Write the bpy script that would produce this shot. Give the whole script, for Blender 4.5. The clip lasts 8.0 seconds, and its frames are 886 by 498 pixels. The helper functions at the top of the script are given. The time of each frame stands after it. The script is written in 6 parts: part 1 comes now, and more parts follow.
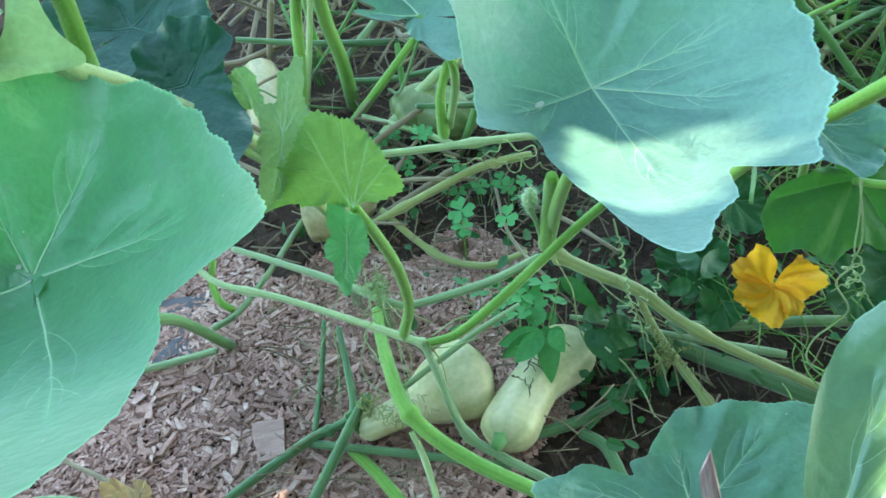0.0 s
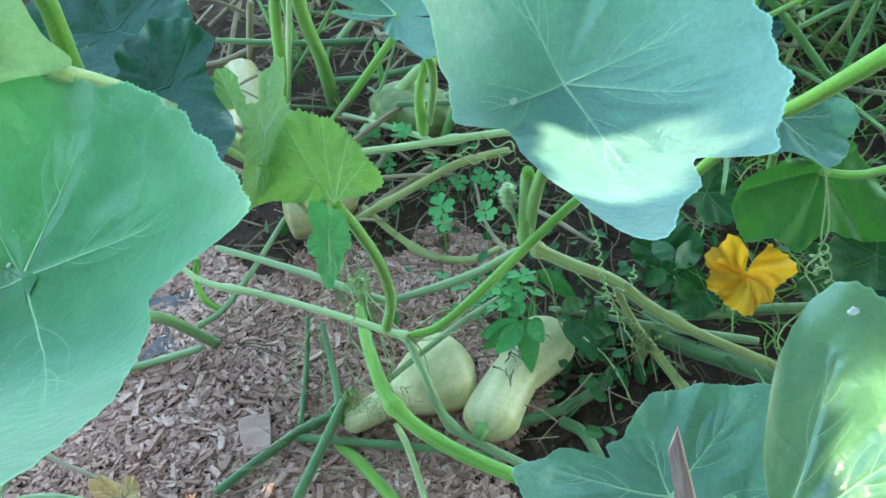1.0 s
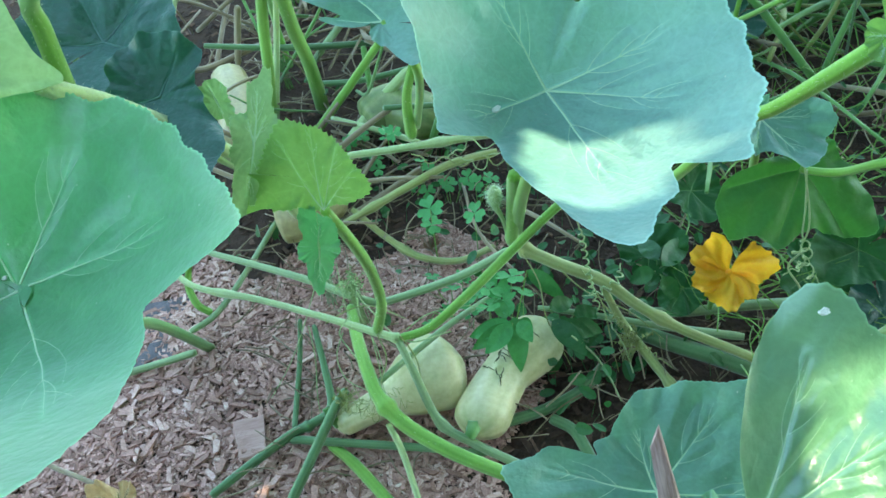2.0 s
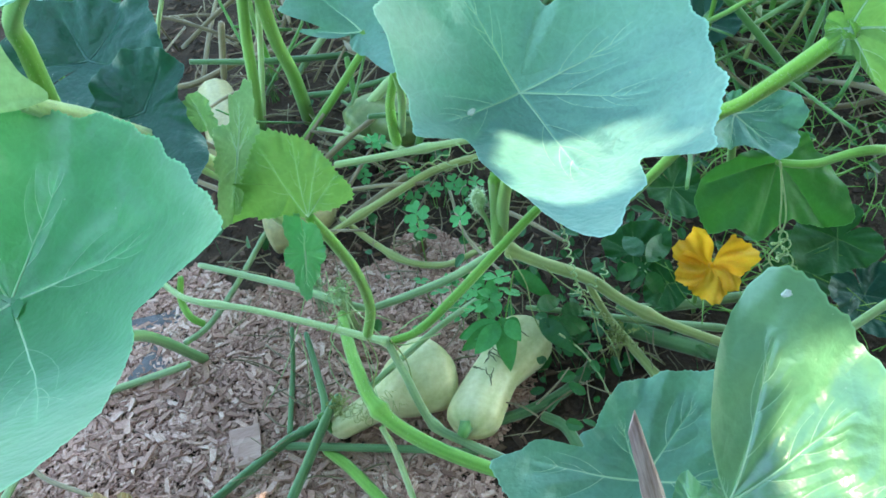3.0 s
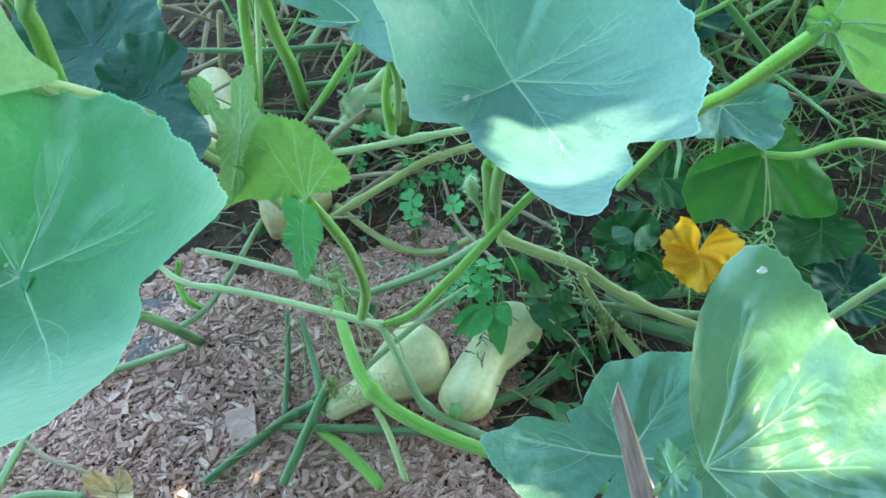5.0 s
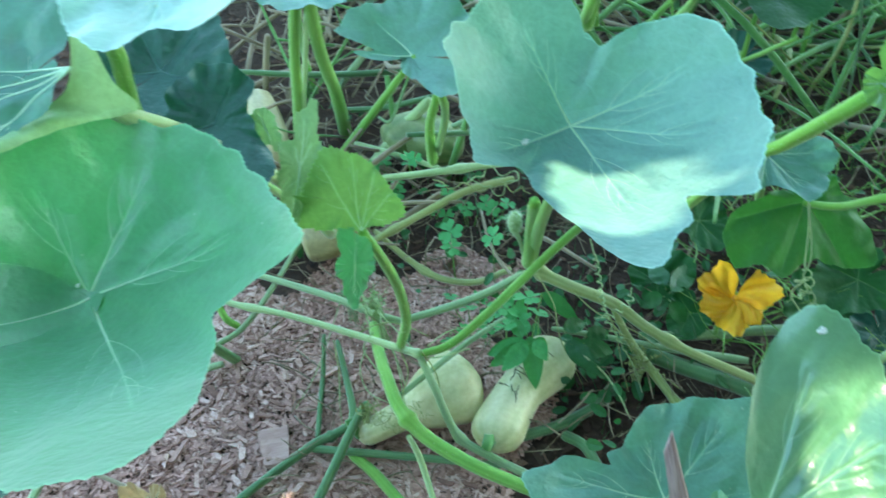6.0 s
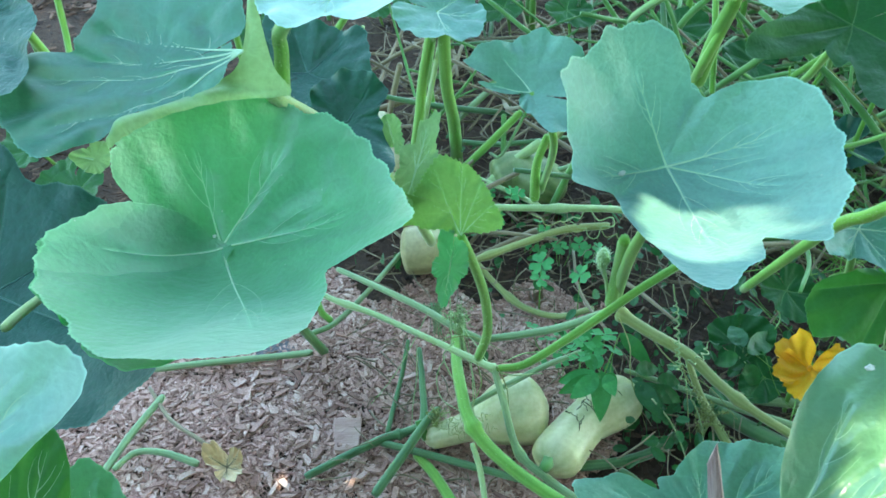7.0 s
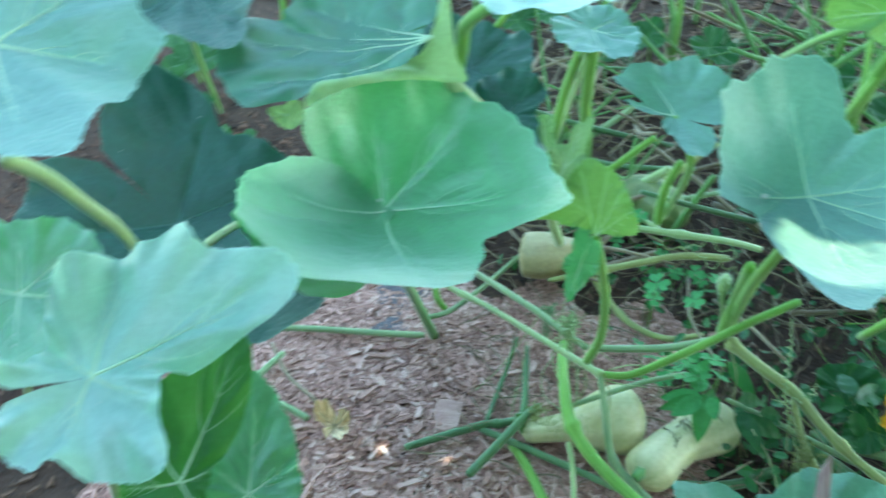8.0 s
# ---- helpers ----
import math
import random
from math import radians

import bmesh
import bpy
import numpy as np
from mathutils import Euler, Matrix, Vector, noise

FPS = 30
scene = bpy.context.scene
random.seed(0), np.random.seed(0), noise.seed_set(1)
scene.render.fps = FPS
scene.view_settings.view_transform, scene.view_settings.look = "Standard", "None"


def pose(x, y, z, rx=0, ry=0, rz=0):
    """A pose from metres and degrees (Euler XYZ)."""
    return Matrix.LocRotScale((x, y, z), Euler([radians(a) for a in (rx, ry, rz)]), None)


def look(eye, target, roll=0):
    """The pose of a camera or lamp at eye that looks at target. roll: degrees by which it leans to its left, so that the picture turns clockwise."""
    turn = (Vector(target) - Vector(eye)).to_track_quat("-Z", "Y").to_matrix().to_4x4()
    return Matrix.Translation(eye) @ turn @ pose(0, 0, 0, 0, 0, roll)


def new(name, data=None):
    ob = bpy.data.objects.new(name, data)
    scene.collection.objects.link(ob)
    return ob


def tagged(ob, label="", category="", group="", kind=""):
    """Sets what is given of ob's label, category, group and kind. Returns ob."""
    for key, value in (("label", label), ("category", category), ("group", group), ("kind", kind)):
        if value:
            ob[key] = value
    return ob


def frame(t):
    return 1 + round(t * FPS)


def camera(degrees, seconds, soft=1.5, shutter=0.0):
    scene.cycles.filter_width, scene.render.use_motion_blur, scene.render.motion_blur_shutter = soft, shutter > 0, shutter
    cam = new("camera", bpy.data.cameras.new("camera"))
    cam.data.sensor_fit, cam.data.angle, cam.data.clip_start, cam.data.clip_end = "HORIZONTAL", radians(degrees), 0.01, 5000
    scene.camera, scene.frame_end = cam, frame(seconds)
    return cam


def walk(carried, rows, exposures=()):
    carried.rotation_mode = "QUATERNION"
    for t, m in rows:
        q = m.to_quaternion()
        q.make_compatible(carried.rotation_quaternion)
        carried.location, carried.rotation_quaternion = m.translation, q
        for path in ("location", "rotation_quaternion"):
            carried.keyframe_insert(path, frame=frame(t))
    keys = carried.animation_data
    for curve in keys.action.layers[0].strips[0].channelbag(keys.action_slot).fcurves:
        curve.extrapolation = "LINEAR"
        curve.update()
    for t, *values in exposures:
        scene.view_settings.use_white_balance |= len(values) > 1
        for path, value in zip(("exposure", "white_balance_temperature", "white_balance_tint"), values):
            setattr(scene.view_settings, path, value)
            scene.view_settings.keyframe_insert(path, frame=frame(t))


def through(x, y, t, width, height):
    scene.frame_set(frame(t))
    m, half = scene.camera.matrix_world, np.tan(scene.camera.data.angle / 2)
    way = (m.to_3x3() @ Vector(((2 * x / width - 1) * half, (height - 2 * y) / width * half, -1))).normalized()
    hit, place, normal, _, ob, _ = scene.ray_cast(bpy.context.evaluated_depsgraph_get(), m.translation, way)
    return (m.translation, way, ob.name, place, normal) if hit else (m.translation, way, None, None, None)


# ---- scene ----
cam = camera(56.8, 8.0, soft=1.6, shutter=0.5)
PATH = [
    (0, (0.0534, 0.0210, 1.0449), (0.0008, 1.3713, -0.4296), -8.65),
    (0.5, (0.0607, 0.0199, 1.0445), (0.0302, 1.3699, -0.4308), -8.78),
    (1, (0.0568, 0.0014, 1.0594), (0.0444, 1.3440, -0.4229), -8.28),
    (1.5, (0.0603, -0.0018, 1.0711), (0.0879, 1.3411, -0.4108), -7.69),
    (1.7, (0.0597, 0.0000, 1.0717), (0.0741, 1.3351, -0.4174), -7.95),
    (2.8, (0.0747, -0.0257, 1.0887), (0.0929, 1.3127, -0.3974), -10.03),
    (3, (0.0737, -0.0247, 1.0838), (0.0933, 1.3246, -0.3923), -10.21),
    (3.5, (0.0800, -0.0290, 1.0950), (0.1090, 1.3301, -0.3720), -9.60),
    (4, (0.0760, -0.0348, 1.0989), (0.0863, 1.3326, -0.3606), -10.16),
    (4.2, (0.0761, -0.0424, 1.1062), (0.1024, 1.3224, -0.3555), -9.21),
    (5.3, (0.0674, -0.0530, 1.0929), (0.1084, 1.2806, -0.3971), -8.85),
    (5.5, (0.0651, -0.0515, 1.1005), (0.1079, 1.2961, -0.3767), -8.34),
    (6, (0.0353, -0.0483, 1.1236), (0.0409, 1.3304, -0.3252), -7.31),
    (6.5, (0.0103, -0.0834, 1.1379), (-0.1063, 1.3485, -0.2535), -5.53),
    (7, (0.0347, -0.1433, 1.1450), (-0.1760, 1.3260, -0.1954), -4.19),
    (7.5, (0.0505, -0.1799, 1.1625), (-0.2116, 1.3233, -0.1306), -3.93),
    (8, (-0.0065, -0.2298, 1.1611), (-0.4403, 1.2310, -0.1343), -1.23),
]
walk(cam, [(t, look(eye, target, roll)) for t, eye, target, roll in PATH],
     exposures=[(0, 3.20, 7250, -9), (8, 3.21, 6850, -14)])

# ---- sky and sun ----
SUN_WAY = Vector((0.60, -0.15, 0.78)).normalized()
world = bpy.data.worlds.new("sky")
scene.world = world
world.use_nodes = True
sky = world.node_tree.nodes.new("ShaderNodeTexSky")
sky.sky_type = "NISHITA"
sky.sun_disc = False
sky.sun_elevation = math.asin(SUN_WAY.z)
sky.sun_rotation = math.atan2(SUN_WAY.x, SUN_WAY.y)
world.node_tree.links.new(sky.outputs[0], world.node_tree.nodes["Background"].inputs[0])
world.node_tree.nodes["Background"].inputs[1].default_value = 0.15
sun = new("sun", bpy.data.lights.new("sun", "SUN"))
sun.data.energy, sun.data.angle, sun.data.color = 1.65, radians(0.45), (1.0, 0.92, 0.82)
sun.matrix_world = look(SUN_WAY * 20, (0, 0, 0))


# ---- materials ----
def nodes(name):
    m = bpy.data.materials.new(name)
    m.use_nodes = True
    t = m.node_tree
    return m, t, t.nodes["Principled BSDF"], t.nodes["Material Output"]


def noise_of(t, scale, detail=4.0, rough=0.55, coords="Object"):
    c = t.nodes.new("ShaderNodeTexCoord")
    n = t.nodes.new("ShaderNodeTexNoise")
    n.inputs["Scale"].default_value, n.inputs["Detail"].default_value, n.inputs["Roughness"].default_value = scale, detail, rough
    t.links.new(c.outputs[coords], n.inputs["Vector"])
    return n


def ramp(t, source, *stops):
    r = t.nodes.new("ShaderNodeValToRGB")
    e = r.color_ramp.elements
    while len(e) < len(stops):
        e.new(0.5)
    for el, (pos, col) in zip(e, stops):
        el.position, el.color = pos, (*col, 1)
    t.links.new(source, r.inputs[0])
    return r.outputs[0]


def mix(t, fac, a, b, kind="MIX"):
    n = t.nodes.new("ShaderNodeMix")
    n.data_type, n.blend_type = "RGBA", kind
    for v, s in ((fac, n.inputs[0]), (a, n.inputs[6]), (b, n.inputs[7])):
        if isinstance(v, (int, float)):
            s.default_value = v
        elif isinstance(v, tuple):
            s.default_value = (*v, 1)
        else:
            t.links.new(v, s)
    return n.outputs[2]


def bump(t, height, strength, distance, to):
    b = t.nodes.new("ShaderNodeBump")
    b.inputs["Strength"].default_value, b.inputs["Distance"].default_value = strength, distance
    t.links.new(height, b.inputs["Height"])
    t.links.new(b.outputs[0], to)


def cells(t, scale, warp):
    """Distance from the lines of an uneven net, as between the finest veins of a leaf."""
    c = t.nodes.new("ShaderNodeTexCoord")
    n = noise_of(t, scale * 0.6, 2)
    off = t.nodes.new("ShaderNodeVectorMath")
    off.operation = "MULTIPLY_ADD"
    off.inputs[1].default_value = (warp, warp, warp)
    t.links.new(n.outputs["Color"], off.inputs[0])
    t.links.new(c.outputs["Object"], off.inputs[2])
    v = t.nodes.new("ShaderNodeTexVoronoi")
    v.feature = "DISTANCE_TO_EDGE"
    v.inputs["Scale"].default_value = scale
    t.links.new(off.outputs[0], v.inputs["Vector"])
    return v.outputs["Distance"]


def leaf_material(name, dark, light, glow, rough=0.42, through=0.35, specks=True, gloss=0.5, sheen=0.25, coat=0.25, relief=0.5):
    """A leaf: mottled green, waxy on top, letting some light through; paler along the veins."""
    m, t, p, out = nodes(name)
    big, fine = noise_of(t, 9, 3), noise_of(t, 160, 3)
    col = ramp(t, big.outputs[0], (0.32, dark), (0.68, light))
    col = mix(t, 0.35, col, ramp(t, fine.outputs[0], (0.3, (0.35, 0.35, 0.35)), (0.7, (0.65, 0.65, 0.65))), "OVERLAY")
    at = t.nodes.new("ShaderNodeAttribute")
    at.attribute_name = "vein"
    net, net_big = cells(t, 75, 0.012), cells(t, 30, 0.02)
    col = mix(t, ramp(t, net, (0.0, (0.07, 0.07, 0.07)), (0.07, (0, 0, 0))), col, tuple(min(1, c * 1.5 + 0.03) for c in light))
    col = mix(t, ramp(t, net_big, (0.0, (0.1, 0.1, 0.1)), (0.045, (0, 0, 0))), col, tuple(min(1, c * 1.6 + 0.03) for c in light))
    col = mix(t, at.outputs["Fac"], col, tuple(min(1, c * 1.7 + 0.06) for c in light))
    if specks:
        v = t.nodes.new("ShaderNodeTexVoronoi")
        v.inputs["Scale"].default_value = 62
        c = t.nodes.new("ShaderNodeTexCoord")
        t.links.new(c.outputs["Object"], v.inputs["Vector"])
        dots = ramp(t, v.outputs["Distance"], (0.035, (1, 1, 1)), (0.06, (0, 0, 0)))
        few = ramp(t, v.outputs["Color"], (0.62, (0, 0, 0)), (0.68, (1, 1, 1)))
        dots = mix(t, 1.0, dots, few, "MULTIPLY")
        col = mix(t, dots, col, (0.55, 0.62, 0.5))
    t.links.new(col, p.inputs["Base Color"])
    p.inputs["Roughness"].default_value = rough
    p.inputs["Specular IOR Level"].default_value = gloss
    p.inputs["IOR"].default_value = 1.75 if gloss > 0.85 else 1.5
    p.inputs["Coat Weight"].default_value = coat
    p.inputs["Coat Roughness"].default_value = 0.4
    p.inputs["Sheen Weight"].default_value = sheen
    p.inputs["Sheen Roughness"].default_value = 0.45
    p.inputs["Sheen Tint"].default_value = (0.85, 0.96, 1.0, 1)
    tr = t.nodes.new("ShaderNodeBsdfTranslucent")
    t.links.new(mix(t, 0.55, col, glow), tr.inputs["Color"])
    ms = t.nodes.new("ShaderNodeMixShader")
    ms.inputs[0].default_value = through
    t.links.new(p.outputs[0], ms.inputs[1])
    t.links.new(tr.outputs[0], ms.inputs[2])
    t.links.new(ms.outputs[0], out.inputs[0])
    mid = noise_of(t, 38, 3)
    total = fine.outputs[0]
    for source, share in ((mid.outputs[0], 1.3), (ramp(t, net_big, (0.0, (0, 0, 0)), (0.35, (1, 1, 1))), 0.6), (ramp(t, net, (0.0, (0, 0, 0)), (0.3, (1, 1, 1))), 0.25)):
        add = t.nodes.new("ShaderNodeMath")
        add.operation = "MULTIPLY_ADD"
        t.links.new(source, add.inputs[0])
        add.inputs[1].default_value = share
        t.links.new(total, add.inputs[2])
        total = add.outputs[0]
    bump(t, total, relief, 0.002, p.inputs["Normal"])
    return m


def stem_material(name, dark, light, rough=0.45, scale=6):
    """A plant stem: paler along its ridges, a little translucent."""
    m, t, p, out = nodes(name)
    big, fine = noise_of(t, scale, 3), noise_of(t, 260, 3)
    col = ramp(t, big.outputs[0], (0.3, dark), (0.7, light))
    col = mix(t, 0.3, col, ramp(t, fine.outputs[0], (0.3, (0.35, 0.35, 0.35)), (0.7, (0.65, 0.65, 0.65))), "OVERLAY")
    at = t.nodes.new("ShaderNodeAttribute")
    at.attribute_name = "ridge"
    col = mix(t, at.outputs["Fac"], col, tuple(min(1, c * 1.35 + 0.05) for c in light))
    t.links.new(col, p.inputs["Base Color"])
    p.inputs["Roughness"].default_value = rough
    p.inputs["Subsurface Weight"].default_value = 0.12
    p.inputs["Subsurface Radius"].default_value = (0.004, 0.006, 0.002)
    p.inputs["Sheen Weight"].default_value = 0.3
    bump(t, fine.outputs[0], 0.3, 0.001, p.inputs["Normal"])
    return m


def chip_material(name, tones):
    """Weathered wood chips, every piece its own tone, with grain."""
    m, t, p, out = nodes(name)
    g = t.nodes.new("ShaderNodeNewGeometry")
    o = t.nodes.new("ShaderNodeObjectInfo")
    add = t.nodes.new("ShaderNodeMath")
    add.operation = "ADD"
    t.links.new(g.outputs["Random Per Island"], add.inputs[0])
    t.links.new(o.outputs["Random"], add.inputs[1])
    fr = t.nodes.new("ShaderNodeMath")
    fr.operation = "FRACT"
    t.links.new(add.outputs[0], fr.inputs[0])
    col = ramp(t, fr.outputs[0], *tones)
    fine = noise_of(t, 300, 4, 0.7)
    big = noise_of(t, 7, 3)
    col = mix(t, 0.7, col, ramp(t, fine.outputs[0], (0.3, (0.25, 0.25, 0.25)), (0.7, (0.72, 0.72, 0.72))), "OVERLAY")
    col = mix(t, 0.6, col, ramp(t, big.outputs[0], (0.35, (0.3, 0.28, 0.27)), (0.65, (0.62, 0.6, 0.6))), "OVERLAY")
    t.links.new(col, p.inputs["Base Color"])
    p.inputs["Roughness"].default_value = 0.85
    bump(t, fine.outputs[0], 0.6, 0.002, p.inputs["Normal"])
    return m


LEAF = leaf_material("leaf_upper", (0.058, 0.265, 0.095), (0.125, 0.39, 0.172), (0.1, 0.5, 0.06), rough=0.4, gloss=0.9, sheen=0.7, coat=0.4, relief=0.5)
LEAF_BLUE = leaf_material("leaf_waxy", (0.155, 0.345, 0.275), (0.24, 0.45, 0.375), (0.14, 0.42, 0.14), rough=0.42, gloss=0.8, sheen=0.45, coat=0.3, relief=0.75)
LEAF_MID = leaf_material("leaf_grey_green", (0.105, 0.28, 0.13), (0.165, 0.36, 0.19), (0.2, 0.45, 0.12), rough=0.36, gloss=1.0, sheen=0.4, coat=0.5, relief=0.4)
# darker copy of the leaf green: deep shade put into the colour
LEAF_SHADE_TONE = leaf_material("leaf_shaded", (0.016, 0.085, 0.02), (0.032, 0.13, 0.03), (0.06, 0.25, 0.03), rough=0.6, through=0.3, specks=False, gloss=0.3, coat=0.0)
LEAF_TEAL = leaf_material("leaf_teal", (0.04, 0.165, 0.105), (0.07, 0.225, 0.15), (0.12, 0.42, 0.12), rough=0.4, gloss=0.8, sheen=0.3, coat=0.3, relief=0.4)
# bluish leaf darkened in its colour to stand for shade from leaves above
LEAF_DARK = leaf_material("leaf_shaded_bluish", (0.010, 0.066, 0.042), (0.022, 0.1, 0.067), (0.05, 0.22, 0.07), through=0.2, gloss=0.4, coat=0.05, sheen=0.08, relief=0.7)
LEAF_LOW = leaf_material("leaf_low", (0.1, 0.255, 0.18), (0.16, 0.35, 0.265), (0.12, 0.42, 0.12), rough=0.42, gloss=0.8, sheen=0.3, coat=0.25, relief=0.6)
LEAF_PALE = leaf_material("leaf_pale", (0.23, 0.49, 0.37), (0.33, 0.58, 0.47), (0.2, 0.55, 0.22), gloss=0.9, sheen=0.3)
LEAF_UNDER = leaf_material("leaf_underside", (0.19, 0.4, 0.095), (0.27, 0.48, 0.16), (0.34, 0.62, 0.1), rough=0.65, through=0.36, specks=False, gloss=0.3, coat=0.0)
LEAF_FLAP = leaf_material("leaf_underside_pale", (0.28, 0.46, 0.2), (0.38, 0.55, 0.28), (0.4, 0.65, 0.2), rough=0.6, through=0.4, specks=False, gloss=0.3)
LEAF_TORN = leaf_material("leaf_torn", (0.27, 0.46, 0.2), (0.37, 0.55, 0.29), (0.25, 0.5, 0.12), rough=0.65, through=0.35, specks=False, gloss=0.3, coat=0.0)
LEAF_GREEN = leaf_material("leaf_green", (0.035, 0.16, 0.03), (0.065, 0.23, 0.05), (0.12, 0.42, 0.03), rough=0.55, through=0.4, specks=False, coat=0.1)
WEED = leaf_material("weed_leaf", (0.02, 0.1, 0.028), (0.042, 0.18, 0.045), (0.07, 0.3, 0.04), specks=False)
# brighter copy of the weed green, the light on it put into the colour
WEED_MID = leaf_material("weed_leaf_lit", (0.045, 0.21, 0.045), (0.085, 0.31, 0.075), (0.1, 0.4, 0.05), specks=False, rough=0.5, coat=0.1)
CLOVER = leaf_material("clover_leaf", (0.085, 0.34, 0.1), (0.14, 0.45, 0.17), (0.12, 0.45, 0.08), specks=False, rough=0.6, coat=0.0)
VEIN = stem_material("vein_pale", (0.44, 0.66, 0.4), (0.56, 0.75, 0.5), 0.6)
# vein tone lowered to go with the shade-coloured leaves
VEIN_DARK = stem_material("vein_dark", (0.04, 0.13, 0.095), (0.065, 0.17, 0.13), 0.6)
STEM = stem_material("stem_bright", (0.115, 0.295, 0.03), (0.2, 0.4, 0.06), 0.75)
STEM_LIME = stem_material("stem_lime", (0.17, 0.41, 0.03), (0.28, 0.54, 0.075), 0.7)
STEM_MID = stem_material("stem_green", (0.07, 0.2, 0.04), (0.14, 0.31, 0.075), 0.75)
STEM_PALE = stem_material("stem_pale", (0.27, 0.4, 0.15), (0.39, 0.5, 0.23), 0.75)
STEM_DARK = stem_material("stem_dark", (0.055, 0.14, 0.05), (0.12, 0.24, 0.09), 0.7)
STEM_GREY = stem_material("stem_bluish", (0.17, 0.28, 0.12), (0.28, 0.39, 0.19), 0.75)
STEM_OLIVE = stem_material("stem_olive", (0.22, 0.27, 0.07), (0.35, 0.38, 0.14), 0.75)
STRAW = stem_material("straw", (0.13, 0.095, 0.05), (0.31, 0.245, 0.145), 0.8)
HAIR = stem_material("hair", (0.4, 0.55, 0.3), (0.6, 0.7, 0.45), 0.5)
CHIPS = chip_material("wood_chips", ((0.0, (0.26, 0.135, 0.105)), (0.3, (0.44, 0.25, 0.2)), (0.65, (0.58, 0.36, 0.3)), (1.0, (0.74, 0.53, 0.46))))
# much darker chips: the shade among the plants put into their tones
CHIPS_SHADED = chip_material("damp_chips", ((0.0, (0.022, 0.011, 0.007)), (0.5, (0.07, 0.037, 0.024)), (1.0, (0.165, 0.097, 0.066))))


def simple(name, a, b, scale, rough, relief=0.4, depth=0.002):
    m, t, p, out = nodes(name)
    n, f = noise_of(t, scale, 5, 0.6), noise_of(t, scale * 9, 4)
    col = ramp(t, n.outputs[0], (0.3, a), (0.7, b))
    col = mix(t, 0.5, col, ramp(t, f.outputs[0], (0.3, (0.3, 0.3, 0.3)), (0.7, (0.7, 0.7, 0.7))), "OVERLAY")
    t.links.new(col, p.inputs["Base Color"])
    p.inputs["Roughness"].default_value = rough
    bump(t, f.outputs[0], relief, depth, p.inputs["Normal"])
    return m


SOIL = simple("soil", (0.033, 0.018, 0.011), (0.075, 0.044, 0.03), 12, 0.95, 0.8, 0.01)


def grained(name, a, b, stretch):
    """Split wood with its grain along one axis."""
    m, t, p, out = nodes(name)
    c = t.nodes.new("ShaderNodeTexCoord")
    mp = t.nodes.new("ShaderNodeMapping")
    mp.inputs["Scale"].default_value = stretch
    t.links.new(c.outputs["Object"], mp.inputs["Vector"])
    n = t.nodes.new("ShaderNodeTexNoise")
    n.inputs["Scale"].default_value, n.inputs["Detail"].default_value, n.inputs["Roughness"].default_value = 1.0, 5, 0.65
    t.links.new(mp.outputs[0], n.inputs["Vector"])
    col = ramp(t, n.outputs[0], (0.32, a), (0.66, b))
    t.links.new(col, p.inputs["Base Color"])
    p.inputs["Roughness"].default_value = 0.85
    bump(t, n.outputs[0], 0.7, 0.003, p.inputs["Normal"])
    return m


WOOD = grained("split_wood", (0.32, 0.18, 0.17), (0.72, 0.54, 0.53), (320, 320, 14))
WOOD_PALE = grained("slab_wood", (0.44, 0.25, 0.21), (0.6, 0.38, 0.33), (20, 160, 160))
BARK = simple("bark", (0.08, 0.06, 0.045), (0.16, 0.12, 0.09), 12, 0.9, 0.9, 0.01)
STONE = simple("stone", (0.1, 0.095, 0.105), (0.2, 0.18, 0.2), 60, 0.85, 0.8, 0.004)
WALL = simple("wall_render", (0.16, 0.15, 0.13), (0.24, 0.22, 0.2), 6, 0.9, 0.5, 0.004)
CORK = simple("cork_scar", (0.05, 0.05, 0.03), (0.12, 0.12, 0.06), 90, 0.9)
DRY_LEAF = leaf_material("dry_leaf", (0.58, 0.4, 0.2), (0.76, 0.58, 0.36), (0.6, 0.45, 0.25), 0.8, 0.1, False, 0.2)
DEAD_LEAF = leaf_material("dead_leaf", (0.1, 0.05, 0.03), (0.3, 0.17, 0.12), (0.3, 0.15, 0.1), 0.6, 0.1, False, 0.3)
PETAL = leaf_material("petal", (0.85, 0.4, 0.02), (0.95, 0.56, 0.05), (0.95, 0.55, 0.03), 0.6, 0.4, False, 0.3, coat=0.0)
SCRAP = simple("fleck_white", (0.6, 0.64, 0.56), (0.8, 0.83, 0.76), 90, 0.7)


def squash_material(name, dark, light, blotch):
    """Unripe skin: pale green with paler lengthwise stripes and fine freckles."""
    m, t, p, out = nodes(name)
    at = t.nodes.new("ShaderNodeAttribute")
    at.attribute_name = "stripe"
    n, f = noise_of(t, 18, 4), noise_of(t, 130, 4)
    col = mix(t, at.outputs["Fac"], dark, light)
    col = mix(t, ramp(t, n.outputs[0], (0.42, (0, 0, 0)), (0.75, (0.6, 0.6, 0.6))), col, blotch)
    col = mix(t, 0.35, col, ramp(t, f.outputs[0], (0.3, (0.3, 0.3, 0.3)), (0.7, (0.7, 0.7, 0.7))), "OVERLAY")
    t.links.new(col, p.inputs["Base Color"])
    p.inputs["Roughness"].default_value = 0.36
    p.inputs["Subsurface Weight"].default_value = 0.15
    p.inputs["Subsurface Radius"].default_value = (0.01, 0.01, 0.004)
    bump(t, f.outputs[0], 0.12, 0.001, p.inputs["Normal"])
    return m


